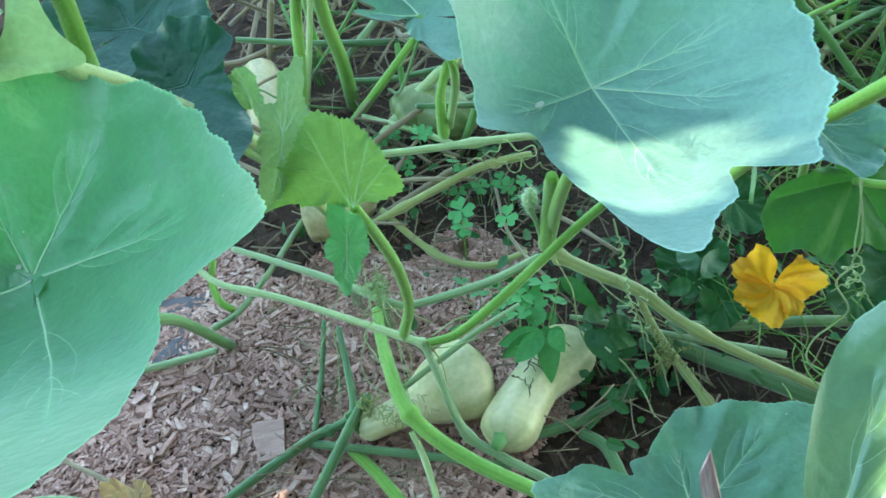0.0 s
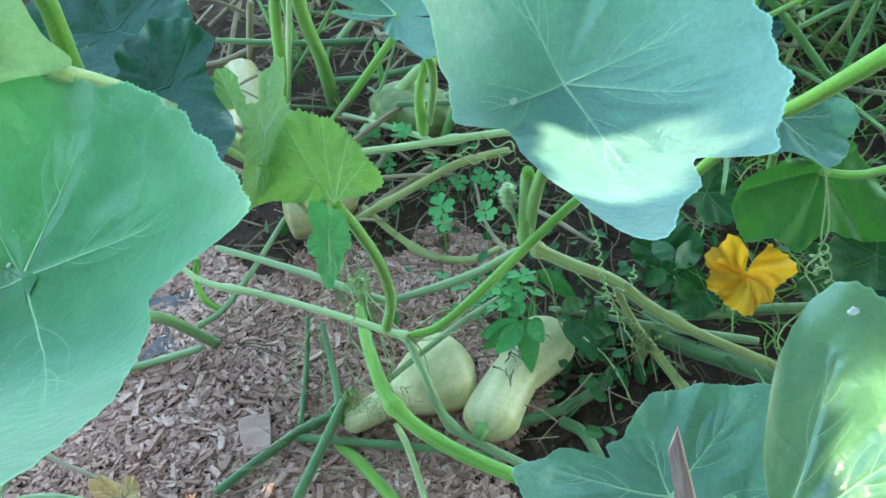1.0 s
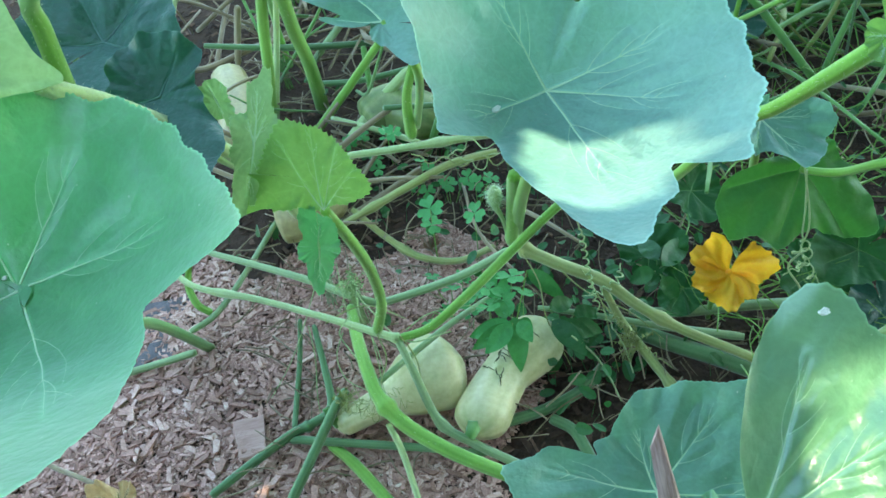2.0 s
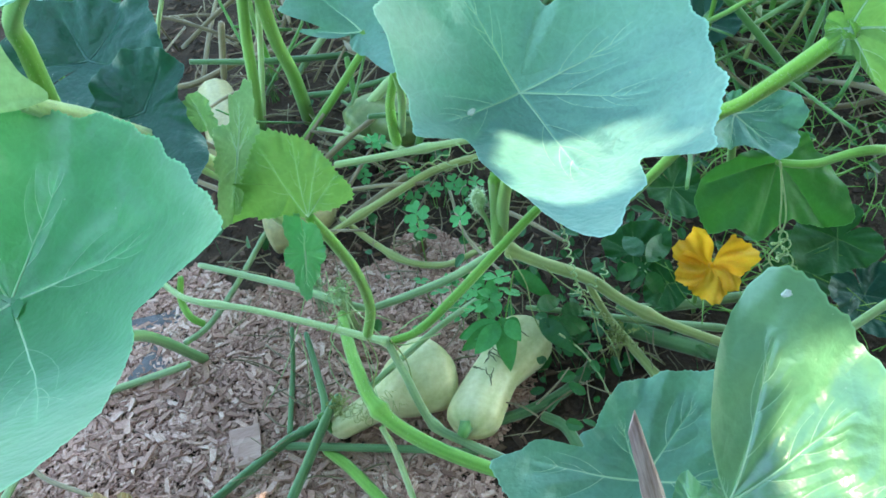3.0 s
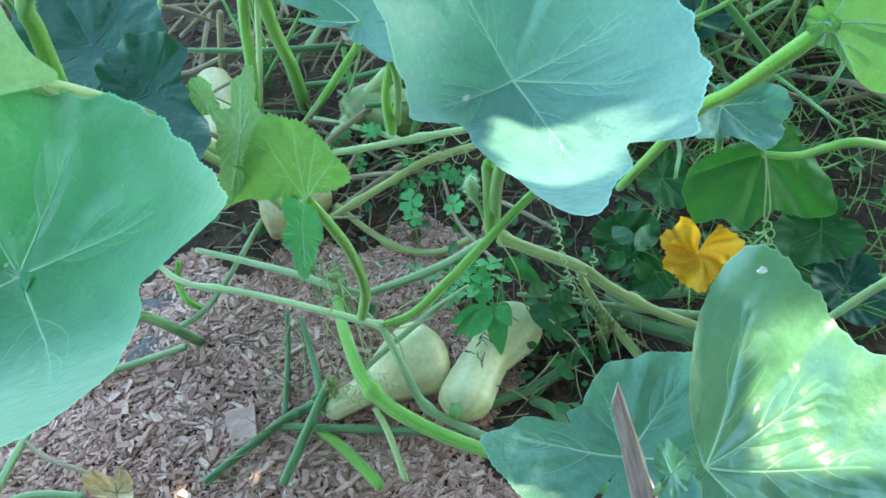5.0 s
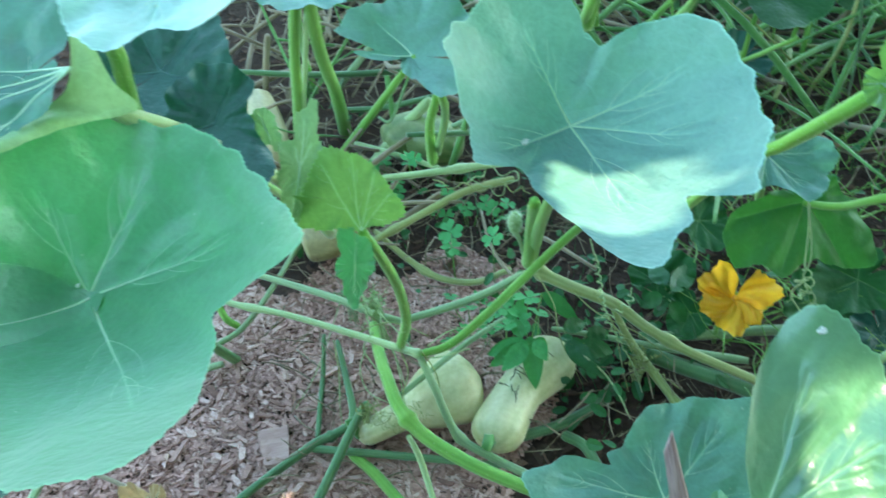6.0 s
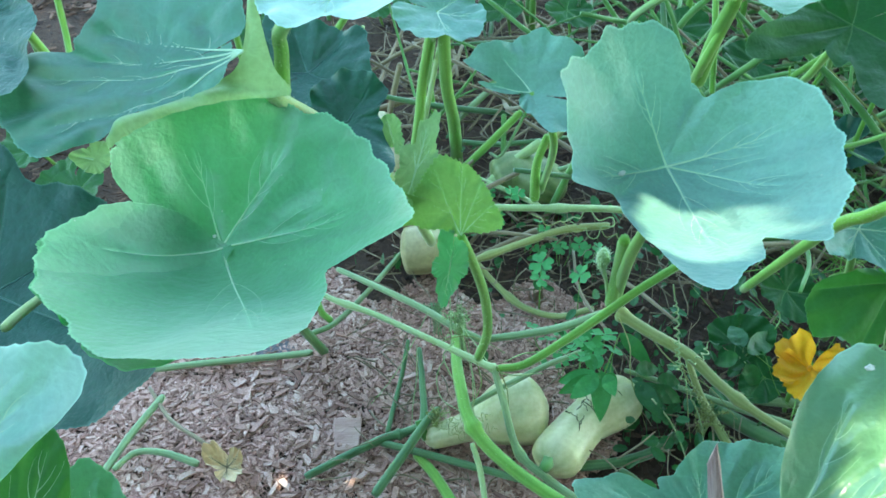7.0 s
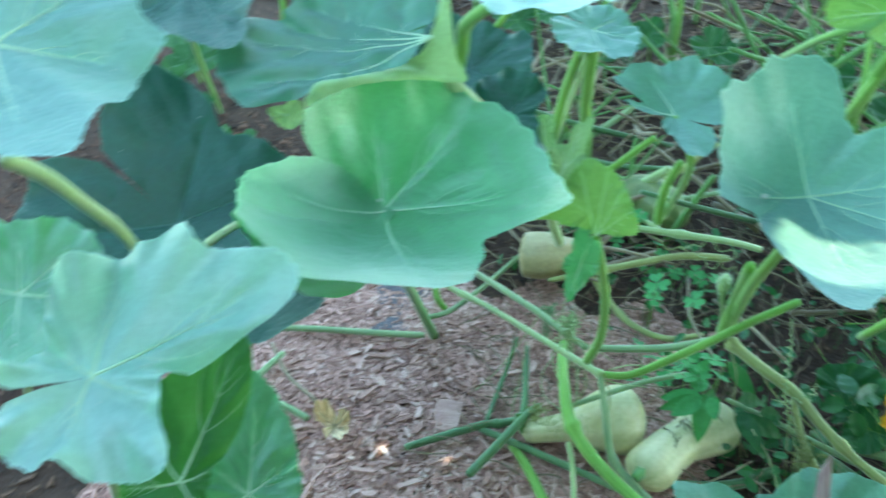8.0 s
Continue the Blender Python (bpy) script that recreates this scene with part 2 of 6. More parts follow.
SKIN = squash_material("squash_skin", (0.5, 0.51, 0.24), (0.7, 0.67, 0.4), (0.72, 0.64, 0.42))
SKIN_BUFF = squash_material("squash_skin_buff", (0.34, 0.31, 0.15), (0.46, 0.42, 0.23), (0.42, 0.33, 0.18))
# darker, greener skin: shade on a pale striped squash put into the colour
SKIN_SHADED = squash_material("squash_skin_shaded", (0.1, 0.17, 0.05), (0.3, 0.34, 0.15), (0.2, 0.26, 0.1))


# ---- builders ----
def mesh_of(name, verts, faces, material, smooth=True):
    me = bpy.data.meshes.new(name)
    me.from_pydata([tuple(v) for v in verts], [], [tuple(f) for f in faces])
    me.materials.append(material)
    if smooth:
        me.polygons.foreach_set("use_smooth", [True] * len(me.polygons))
    me.update()
    return me


def part(name, mesh, parent=None, label=""):
    ob = new(name, mesh)
    ob.parent = parent
    return tagged(ob, label)


def thing(name, at, label, category, group=""):
    ob = new(name)
    ob.location = at
    ob.empty_display_size = 0.02
    return tagged(ob, label, category, group)


def curve_through(points, per=10):
    """Points along a smooth line through the given ones."""
    p = np.array(points, float)
    p = np.vstack([2 * p[0] - p[1], p, 2 * p[-1] - p[-2]])
    out = []
    for i in range(1, len(p) - 2):
        for u in np.arange(per) / per:
            a, b, c, d = p[i - 1:i + 3]
            out.append(0.5 * (2 * b + (c - a) * u + (2 * a - 5 * b + 4 * c - d) * u * u + (3 * b - a - 3 * c + d) * u ** 3))
    out.append(p[-2])
    return np.array(out)


def tube_data(points, radii, sides=10, ridges=0.08, per=10, caps=True):
    """Vertices and faces of a ridged, tapering round stem along a smooth line."""
    path = curve_through(points, per) if per > 1 else np.array(points, float)
    n = len(path)
    rad = np.interp(np.linspace(0, 1, n), np.linspace(0, 1, len(radii)), radii)
    tan = np.gradient(path, axis=0)
    tan /= np.linalg.norm(tan, axis=1)[:, None] + 1e-9
    up = np.cross(tan[0], (0.31, 0.2, 0.93))
    if np.linalg.norm(up) < 0.1:
        up = np.cross(tan[0], (1, 0, 0))
    verts, faces = [], []
    for k in range(n):
        up = up - tan[k] * np.dot(up, tan[k])
        up /= np.linalg.norm(up) + 1e-9
        side = np.cross(tan[k], up)
        for j in range(sides):
            a = 2 * math.pi * j / sides
            r = rad[k] * (1 + ridges * (1 if j % 2 else -1))
            verts.append(path[k] + r * (math.cos(a) * up + math.sin(a) * side))
    for k in range(n - 1):
        for j in range(sides):
            a, b = k * sides + j, k * sides + (j + 1) % sides
            faces.append((a, b, b + sides, a + sides))
    if caps:
        faces.append(tuple(range(sides - 1, -1, -1)))
        faces.append(tuple((n - 1) * sides + j for j in range(sides)))
    return np.array(verts), faces, path, rad


def hairs_data(path, rad, count, length, rng):
    """Short bristles standing off a stem."""
    verts, faces = [], []
    for _ in range(count):
        k = rng.integers(0, len(path) - 1)
        p = path[k] + (path[k + 1] - path[k]) * rng.random()
        d = rng.normal(size=3)
        ax = path[k + 1] - path[k]
        ax /= np.linalg.norm(ax) + 1e-9
        d -= ax * np.dot(d, ax)
        d /= np.linalg.norm(d) + 1e-9
        s = np.cross(ax, d) * 0.00022
        b = p + d * rad[k] * 0.95
        tip = b + (d + ax * rng.normal() * 0.35) * length * (0.5 + rng.random())
        i = len(verts)
        verts += [b - s, b + s, tip]
        faces.append((i, i + 1, i + 2))
    return verts, faces


def vine(name, points, radii, material, label, category="vine", group="", hairs=0, hair_length=0.003, ridges=0.08, knots=(), sides=16, hang=None):
    """A stem along the given points, with swollen knots at some shares of its length."""
    base = np.array(points[0])
    v, f, path, rad = tube_data(np.array(points) - base, radii, sides, ridges)
    n = len(path)
    if hang is None:
        for k, g in ((0, 0.8), (n - 1, 0.8)):
            ring = slice(k * sides, (k + 1) * sides)
            v[ring] = path[k] + (v[ring] - path[k]) * g
    for share in knots:
        k0 = share * (n - 1)
        for k in range(n):
            g = 0.45 * math.exp(-((k - k0) / 1.6) ** 2)
            ring = slice(k * sides, (k + 1) * sides)
            v[ring] = path[k] + (v[ring] - path[k]) * (1 + g)
    me = mesh_of(name, v, f, material)
    me.attributes.new("ridge", "FLOAT", "POINT").data.foreach_set("value", np.tile([0.0, 0.28], n * sides // 2).astype(np.float32))
    ob = new(name, me)
    if hang is None:
        ob.location = base
        tagged(ob, label, category, group)
    else:
        ob.parent = hang
        ob.location = base - np.array(hang.location)
        tagged(ob, label)
    if hairs:
        hv, hf = hairs_data(path, rad, hairs, hair_length, np.random.default_rng(len(path) + hairs))
        tagged(part("bristles", mesh_of("bristles", hv, hf, HAIR, False), ob, "fine pale bristles"), kind="stuff")
    return ob


VEINS = (0, 58, -56, 122, -126)


def leaf(centre, normal, tip, radii, lifts, material=LEAF, label="broad green squash leaf on a hairy stalk", seed=1, gap=3.0, teeth=0.011,
         ruffle=0.004, quilt=0.0055, veins=VEINS, vein_width=0.0014, stalk=None, stalk_radii=(0.005, 0.0065), stalk_material=STEM, hairs=0,
         name="squash_leaf", vein_from=(0, 0), stalk_from=None, vein_material=VEIN, rings=26, segs=480, side=True, parent=None, notch=0.3, crease=None):
    """A lobed leaf. radii: its reach in millimetres from one side of the sinus round by the tip to the other. lifts: how far the rim
    stands above the plane, round the same way. stalk: points from the blade's middle down to the vine."""
    rng = np.random.default_rng(seed)
    if material is LEAF_DARK:
        vein_material = VEIN_DARK
    c, nz, nx = (np.array(v, float) for v in (centre, normal, tip))
    nz /= np.linalg.norm(nz)
    nx -= nz * np.dot(nx, nz)
    nx /= np.linalg.norm(nx)
    ny = np.cross(nz, nx)
    grid = np.radians(np.linspace(-180, 180, len(radii)))
    reach = np.array(radii) / 1000.0
    phase = rng.random(6) * 6.28

    def rim(th):
        u = np.clip((np.degrees(th) + 180) / 360, 0, 1) * (len(reach) - 1)
        i = np.clip(u.astype(int), 0, len(reach) - 2)
        f = u - i
        p0, p1, p2, p3 = reach[np.maximum(i - 1, 0)], reach[i], reach[i + 1], reach[np.minimum(i + 2, len(reach) - 1)]
        return 0.5 * (2 * p1 + (p2 - p0) * f + (2 * p0 - 5 * p1 + 4 * p2 - p3) * f * f + (3 * p1 - p0 - 3 * p2 + p3) * f ** 3)

    lines = []
    for deg in veins:
        a = math.radians(deg)
        length = float(rim(np.array([a]))[0]) * (0.72 if material not in (LEAF_UNDER, LEAF_GREEN) else 0.9)
        bend = rng.normal() * 0.05 - 0.16 * np.sign(deg)
        u = np.linspace(0, 1, 12)
        ang = a - bend * (1 - u) ** 2 + bend * 0.3
        line = np.stack([u * length * np.cos(ang), u * length * np.sin(ang)], 1) + (1 - u)[:, None] * np.array(vein_from)
        lines.append((line, 1.0))
        if side:
            for share in (0.34, 0.6, 0.8):
                for sgn in (-1, 1):
                    s0 = line[min(10, int(share * 11 + (sgn > 0) + rng.integers(0, 2)))]
                    aa = ang[int(share * 11)] + sgn * (0.68 + 0.1 * rng.normal())
                    room = float(rim(np.array([math.atan2(s0[1], s0[0])]))[0]) * 0.94 - np.hypot(*s0)
                    ll = min(length * 0.6 * (1.15 - share) * rng.uniform(0.75, 1.1), room * 1.3)
                    w = np.linspace(0, 1, 6)
                    a2 = aa - sgn * (0.2 + 0.25 * rng.random()) * w
                    lines.append((s0 + np.stack([w * ll * np.cos(a2), w * ll * np.sin(a2)], 1), 0.3))
    seg_a = np.vstack([l[:-1] for l, _ in lines])
    seg_b = np.vstack([l[1:] for l, _ in lines])
    strength = np.concatenate([[s] * (len(l) - 1) for l, s in lines])

    def vein_distance(x, y):
        best, power = np.full(x.shape, 1.0), np.zeros(x.shape)
        for a, b, s in zip(seg_a, seg_b, strength):
            d = b - a
            u = np.clip(((x - a[0]) * d[0] + (y - a[1]) * d[1]) / (d @ d + 1e-12), 0, 1)
            q = np.hypot(x - a[0] - u * d[0], y - a[1] - u * d[1])
            best, power = np.minimum(best, q), np.maximum(power, s * np.exp(-(q / (0.0008 + 0.0008 * s)) ** 2))
        return best, power

    def height(x, y, near, power, th=None):
        th, r = np.arctan2(y, x) if th is None else th, np.hypot(x, y)
        u = np.clip((np.degrees(th) + 180) / 45, 0, 7.999)
        i = u.astype(int)
        f = u - i
        f = f * f * (3 - 2 * f)
        la = np.array(lifts)
        lift = la[i] * (1 - f) + la[i + 1] * f
        rho = r / np.maximum(rim(th), 0.01)
        z = lift * (np.minimum(r, 0.4) / 0.12) ** 1.5
        z += ruffle * rho ** 3 * (np.sin(5 * th + phase[0]) + 0.7 * np.sin(9 * th + phase[1]) + 0.5 * np.sin(17 * th + phase[2]))
        z += quilt * np.minimum(rho * 2.5, 1) * (1 - np.exp(-(near / 0.011) ** 2)) - 0.0012 * power
        if crease:
            z -= crease[1] * rho * np.exp(-((th - math.radians(crease[0])) / crease[2]) ** 2)
        z += 0.0016 * np.sin(x * 90 + phase[3] + 2 * np.sin(y * 60)) * np.sin(y * 80 + phase[4]) * np.minimum(rho * 2, 1)
        return z

    k = np.append(np.linspace(0, 0.984, rings - 1) ** 0.9, 1.0)
    s = np.linspace(-1, 1, segs)
    th = s[None, :] * np.radians(180 - gap * np.clip((k[:, None] - 0.3) / 0.7, 0, 1))
    edge = rim(th) * (1 - notch * np.exp(-(np.maximum(180 - np.degrees(np.abs(th)), 0) / 11) ** 2))
    count = np.radians(360) * reach.mean() / 0.0050
    saw = np.abs(((th / (2 * math.pi) * count + 0.3 * np.sin(th * 7)) % 1) - 0.35) * 2
    wob = 1 + 0.012 * np.sin(th * 13 + phase[5]) + 0.008 * np.sin(th * 29 + phase[0])
    r = edge * k[:, None] * (1 + (teeth * (saw - 0.5) + (wob - 1)) * k[:, None] ** 6)
    x, y = r * np.cos(th), r * np.sin(th)
    near, power = vein_distance(x.ravel(), y.ravel())
    z = height(x.ravel(), y.ravel(), near, power, np.broadcast_to(th, x.shape).ravel())
    local = np.stack([x.ravel(), y.ravel(), z], 1)
    turn = np.stack([nx, ny, nz])
    verts = local @ turn
    faces = []
    for a in range(rings - 1):
        for b in range(segs - 1):
            i = a * segs + b
            faces.append((i, i + 1, i + segs + 1, i + segs))
    top = parent or thing(name, c, label, "leaf", "squash leaves")
    shift = c - np.array(top.location)
    me = mesh_of("blade", verts + shift, faces, material)
    me.attributes.new("vein", "FLOAT", "POINT").data.foreach_set("value", np.maximum(power * 0.35, np.repeat(0.75 * (k > 0.99), segs), (0.7 * (k[:, None] > 0.35) * (np.abs(s) > 0.994)[None, :]).ravel()).astype(np.float32))
    blade = part("blade", me, top)
    vv, vf, made = [], [], []
    for line, s in lines:
        u = np.linspace(0, 1, len(line) * 3)
        px = np.interp(u, np.linspace(0, 1, len(line)), line[:, 0])
        py = np.interp(u, np.linspace(0, 1, len(line)), line[:, 1])
        nd, pw = vein_distance(px, py)
        pz = height(px, py, nd, pw) + 0.0003
        pts = np.stack([px, py, pz], 1) @ turn + shift
        w = vein_width * (1.0 if s > 0.6 else 0.2)
        tv, tf, _, _ = tube_data(pts, np.linspace(1, 0, 6) ** 1.5 * w + 0.00006, 5, 0, 1, False)
        if s > 0.6:
            made.append(([], []))
        vv, vf = made[-1]
        o = len(vv)
        vv += list(tv)
        vf += [tuple(i + o for i in fc) for fc in tf]
    for vv, vf in made:
        part("vein", mesh_of("vein", vv, vf, vein_material), blade, "pale raised vein")
    if stalk:
        vine("stalk", [tuple(c - nz * 0.002) if stalk_from is None else stalk_from] + list(stalk), stalk_radii, stalk_material, "ridged green leaf stalk", hairs=hairs, hang=top)
    return top


# ---- ground ----
def ground_height(x, y):
    return 0.012 * noise.noise((x * 3.1, y * 3.1, 0)) + 0.006 * noise.noise((x * 11, y * 11, 4)) - 0.008


def build_ground():
    steps = sorted({round(v, 4) for v in [*np.linspace(-3, 4, 141), -400, -100, -30, -10, -6, 6, 10, 30, 100, 400]})
    n = len(steps)
    verts = [(x, y, ground_height(x, y) if abs(x) < 5 and abs(y) < 5 else 0.0) for y in steps for x in steps]
    faces = [(j * n + i, j * n + i + 1, (j + 1) * n + i + 1, (j + 1) * n + i) for j in range(n - 1) for i in range(n - 1)]
    return tagged(new("ground", mesh_of("ground", verts, faces, SOIL)), "dark garden soil covered with wood chip mulch", "ground", kind="structure")


ground = build_ground()


def chip_shape(rng, length, width, thick):
    """A split chip: a slab with slanting, pointed ends."""
    a, b = rng.uniform(0.5, 1.0, 2)
    sl = rng.uniform(-0.3, 0.3, 2) * length
    v = np.array([(-length / 2, -width / 2 * a, 0), (length / 2 + sl[0], -width / 2 * b, 0), (length / 2, width / 2 * b, 0), (-length / 2 + sl[1], width / 2 * a, 0)])
    up = v * np.array([0.9, 0.85, 1]) + np.array([0, 0, thick])
    v = np.vstack([v, up])
    v[:, 2] += rng.uniform(-0.25, 0.25, 8) * thick
    return v


CHIP_FACES = [(3, 2, 1, 0), (4, 5, 6, 7), (0, 1, 5, 4), (1, 2, 6, 5), (2, 3, 7, 6), (3, 0, 4, 7)]


def chip_carpet(name, count, x0, x1, y0, y1, low, high, material, label, seed, clear=None, tilt=0.2, deep=0.010):
    rng = np.random.default_rng(seed)
    vs, fs = [], []
    for i in range(count):
        x, y = rng.uniform(x0, x1), rng.uniform(y0, y1)
        if clear and clear(x, y):
            continue
        ln = low + (high - low) * rng.random() ** 3.0
        v = chip_shape(rng, ln, ln * rng.uniform(0.2, 0.6), ln * rng.uniform(0.05, 0.14))
        m = np.array(Euler((rng.normal() * tilt, rng.normal() * tilt, rng.uniform(0, 6.28))).to_matrix())
        v = v @ m.T + np.array([x, y, ground_height(x, y) + rng.uniform(0.0, deep)])
        o = len(vs) * 8
        vs.append(v)
        fs += [tuple(k + o for k in f) for f in CHIP_FACES]
    ob = part(name, mesh_of(name, np.vstack(vs), fs, material, False), ground, label)
    return tagged(ob, kind="stuff")


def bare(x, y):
    """True on the open patch of mulch; the shade-toned chips stay outside it."""
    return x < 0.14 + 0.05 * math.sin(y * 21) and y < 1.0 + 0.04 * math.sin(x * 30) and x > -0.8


chip_carpet("wood_chips", 84000, -0.8, 0.2, 0.25, 1.06, 0.004, 0.021, CHIPS, "dry pinkish brown wood chips", 3, lambda x, y: not bare(x, y), 0.11, 0.006)
chip_carpet("damp_chips", 34000, -1.7, 1.6, 0.0, 2.4, 0.005, 0.03, CHIPS_SHADED, "wood chips and bark, shade put into their tones", 4, bare)

chip_carpet("far_litter", 9000, -2.4, 1.4, 2.2, 3.4, 0.015, 0.06, CHIPS_SHADED, "bark and leaf litter, shade put into its tones", 5)

# ---- unseen wall, added to hold off sky light from behind ----
def sky_block_wall():
    """A plain rendered wall with a coping, never in view, added to block the sky."""
    bm = bmesh.new()
    for (cx, cy, cz), size in (((0, -1.35, 0.95), (9, 0.24, 2.0)), ((0, -1.35, 2.0), (9.1, 0.34, 0.1))):
        made = bmesh.ops.create_cube(bm, size=1)
        for q in made["verts"]:
            q.co = Vector((cx + q.co.x * size[0], cy + q.co.y * size[1], cz + q.co.z * size[2]))
    me = bpy.data.meshes.new("wall_south")
    bm.to_mesh(me)
    bm.free()
    me.materials.append(WALL)
    tagged(new("wall_south", me), "plain grey-brown wall added to block sky light", "wall", kind="structure")


sky_block_wall()

# ---- unseen tree, added to keep the sun off the bed ----
# outlines kept free in the crown so sun patches fall on chosen spots
GAPS = [
    [(0.150, 0.525, 0.603), (0.167, 0.533, 0.597), (0.188, 0.494, 0.608), (0.212, 0.509, 0.606), (0.238, 0.501, 0.618), (0.250, 0.469, 0.631), (0.236, 0.446, 0.636), (0.220, 0.416, 0.643), (0.202, 0.358, 0.662), (0.189, 0.361, 0.657), (0.171, 0.408, 0.647), (0.152, 0.485, 0.618)],
    [(0.322, 0.268, 0.652), (0.345, 0.240, 0.632), (0.385, 0.215, 0.615), (0.395, 0.160, 0.575), (0.335, 0.158, 0.562), (0.290, 0.176, 0.573), (0.281, 0.205, 0.590), (0.293, 0.222, 0.607), (0.303, 0.245, 0.628)],
    [(0.034, 0.946, 0.025), (0.050, 0.940, 0.025), (0.060, 0.952, 0.015), (0.045, 0.965, 0.010)],
]


def within_outline(points, outline):
    """Which of the flat points lie inside the outline."""
    hit = np.zeros(len(points), bool)
    for (xa, ya), (xb, yb) in zip(outline, np.roll(outline, 1, axis=0)):
        hit ^= ((ya > points[:, 1]) != (yb > points[:, 1])) & (points[:, 0] < (xb - xa) * (points[:, 1] - ya) / (yb - ya + 1e-12) + xa)
    return hit


def added_shade_tree():
    tree = thing("added_shade_tree", (3.3, -0.3, 0), "unseen leafy broadleaf tree added to shade the bed", "tree")
    v, f, _, _ = tube_data([(0, 0, 0), (-0.05, 0.05, 1.2), (0.03, 0.02, 2.4), (0.1, 0.1, 4.0)], (0.13, 0.1, 0.08, 0.05), 14, 0.03)
    part("trunk", mesh_of("trunk", v, f, BARK), tree)
    for a, b, c in (((0, 0, 1.9), (-0.9, 0.3, 2.2), (-2.2, 0.9, 2.35)), ((0, 0, 2.0), (-0.9, -0.3, 2.3), (-2.1, -0.5, 2.4)), ((0, 0, 2.2), (-0.7, 0.8, 2.4), (-1.6, 1.9, 2.5))):
        v, f, _, _ = tube_data([a, b, c], (0.05, 0.03, 0.012), 9, 0.03)
        part("limb", mesh_of("limb", v, f, BARK), tree)
    rng = np.random.default_rng(11)
    vs, fs = [], []
    base = np.array((3.3, -0.3, 0))
    shape = np.array([(0, 0, 0), (0.25, -0.2, 0.03), (0.62, -0.22, 0.02), (1, 0, -0.04), (0.62, 0.22, 0.02), (0.25, 0.2, 0.03)])
    sw = np.array(SUN_WAY)
    across = np.cross(sw, (0, 0, 1))
    across /= np.linalg.norm(across)
    flat = np.stack([across, np.cross(sw, across)], 1)
    gaps = [np.array(g) @ flat for g in GAPS]
    for _ in range(34000):
        p = np.array((rng.uniform(0.2, 4.1), rng.uniform(-1.25, 2.3), rng.uniform(2.05, 2.55)))
        size = rng.uniform(0.09, 0.15)
        m = np.array(Euler((rng.normal() * 0.5, rng.normal() * 0.5, rng.uniform(0, 6.28))).to_matrix())
        o = len(vs) * 6
        blade = ((shape - (0.5, 0, 0)) * size) @ m.T + p
        if any(within_outline(np.vstack([blade, p[None]]) @ flat, g).any() for g in gaps):
            continue
        vs.append(blade - base)
        fs += [(o, o + 1, o + 5), (o + 1, o + 2, o + 4, o + 5), (o + 2, o + 3, o + 4)]
    tagged(part("crown", mesh_of("crown", np.vstack(vs), fs, WEED, False), tree), kind="stuff")


added_shade_tree()
# ---- the large squash leaves ----
cupped = leaf((-0.274, 0.444, 0.605), (0.03, -0.30, 0.95), (0.86, -0.48, -0.18), [98, 95, 87, 71, 81, 93, 106, 117, 126, 134, 141, 147, 155, 163, 173, 190, 207, 221, 234, 245, 231, 193, 167, 150, 172, 205, 200, 190, 179, 169, 170, 166, 162, 159, 154, 149, 139, 129, 123, 116, 112, 110, 107, 105, 105, 105], [0.13, 0.11, 0.11, 0.09, 0.06, 0.045, 0.035, 0.1, 0.13], LEAF, "large cupped green squash leaf above the mulch", 1, gap=0.0, notch=0.0, ruffle=0.0, stalk=[(-0.285, 0.49, 0.48), (-0.341, 0.71, 0.22), (-0.341, 0.824, 0.0), (-0.341, 0.844, -0.03)], stalk_radii=(0.006, 0.007, 0.008, 0.009), stalk_material=STEM_MID, quilt=0.0022, vein_width=0.0013, veins=(37, 95, 143, -29, -106))
leaf((-0.271, 0.439, 0.609), (0.03, -0.30, 0.95), (-0.83, -0.54, -0.15), [6, 6, 6, 6, 6, 6, 6, 6, 6, 7, 8, 10, 11, 12, 29, 46, 59, 69, 78, 88, 99, 110, 120, 129, 139, 148, 154, 160, 170, 180, 186, 154, 21, 18, 16, 14, 14, 13, 13, 13, 12, 11, 10, 9, 9, 9], [0.04, 0.055, 0.135, 0.135, 0.116, 0.078, 0.05, 0.04, 0.04], LEAF, seed=1, parent=cupped, veins=(0,), side=False, teeth=0.011, ruffle=0.0, quilt=0.001, gap=0.4, notch=0.0)
leaf((0.182, 0.602, 0.596), (-0.006, -0.384, 0.91), (-0.31, -0.86, -0.40), [70, 87, 97, 105, 111, 115, 115, 117, 115, 117, 120, 121, 124, 113, 112, 112, 114, 120, 125, 92, 95, 112, 129, 150, 183, 215, 193, 176, 150, 190, 177, 170, 164, 158, 152, 150, 147, 143, 137, 131, 119, 103, 86, 76, 76, 80], [0.118, 0.115, 0.117, 0.082, 0.07, 0.072, 0.071, 0.07, 0.085], LEAF_BLUE, "large bluish green squash leaf, partly sunlit, slightly torn", 2, gap=-7.0, notch=0.0, stalk=[(0.190, 0.640, 0.513), (0.173, 0.706, 0.367), (0.183, 0.862, 0.120)], stalk_radii=(0.006, 0.007, 0.009), quilt=0.004, teeth=0.007, veins=(31, 80, 115, -45, -138), vein_width=0.0015)
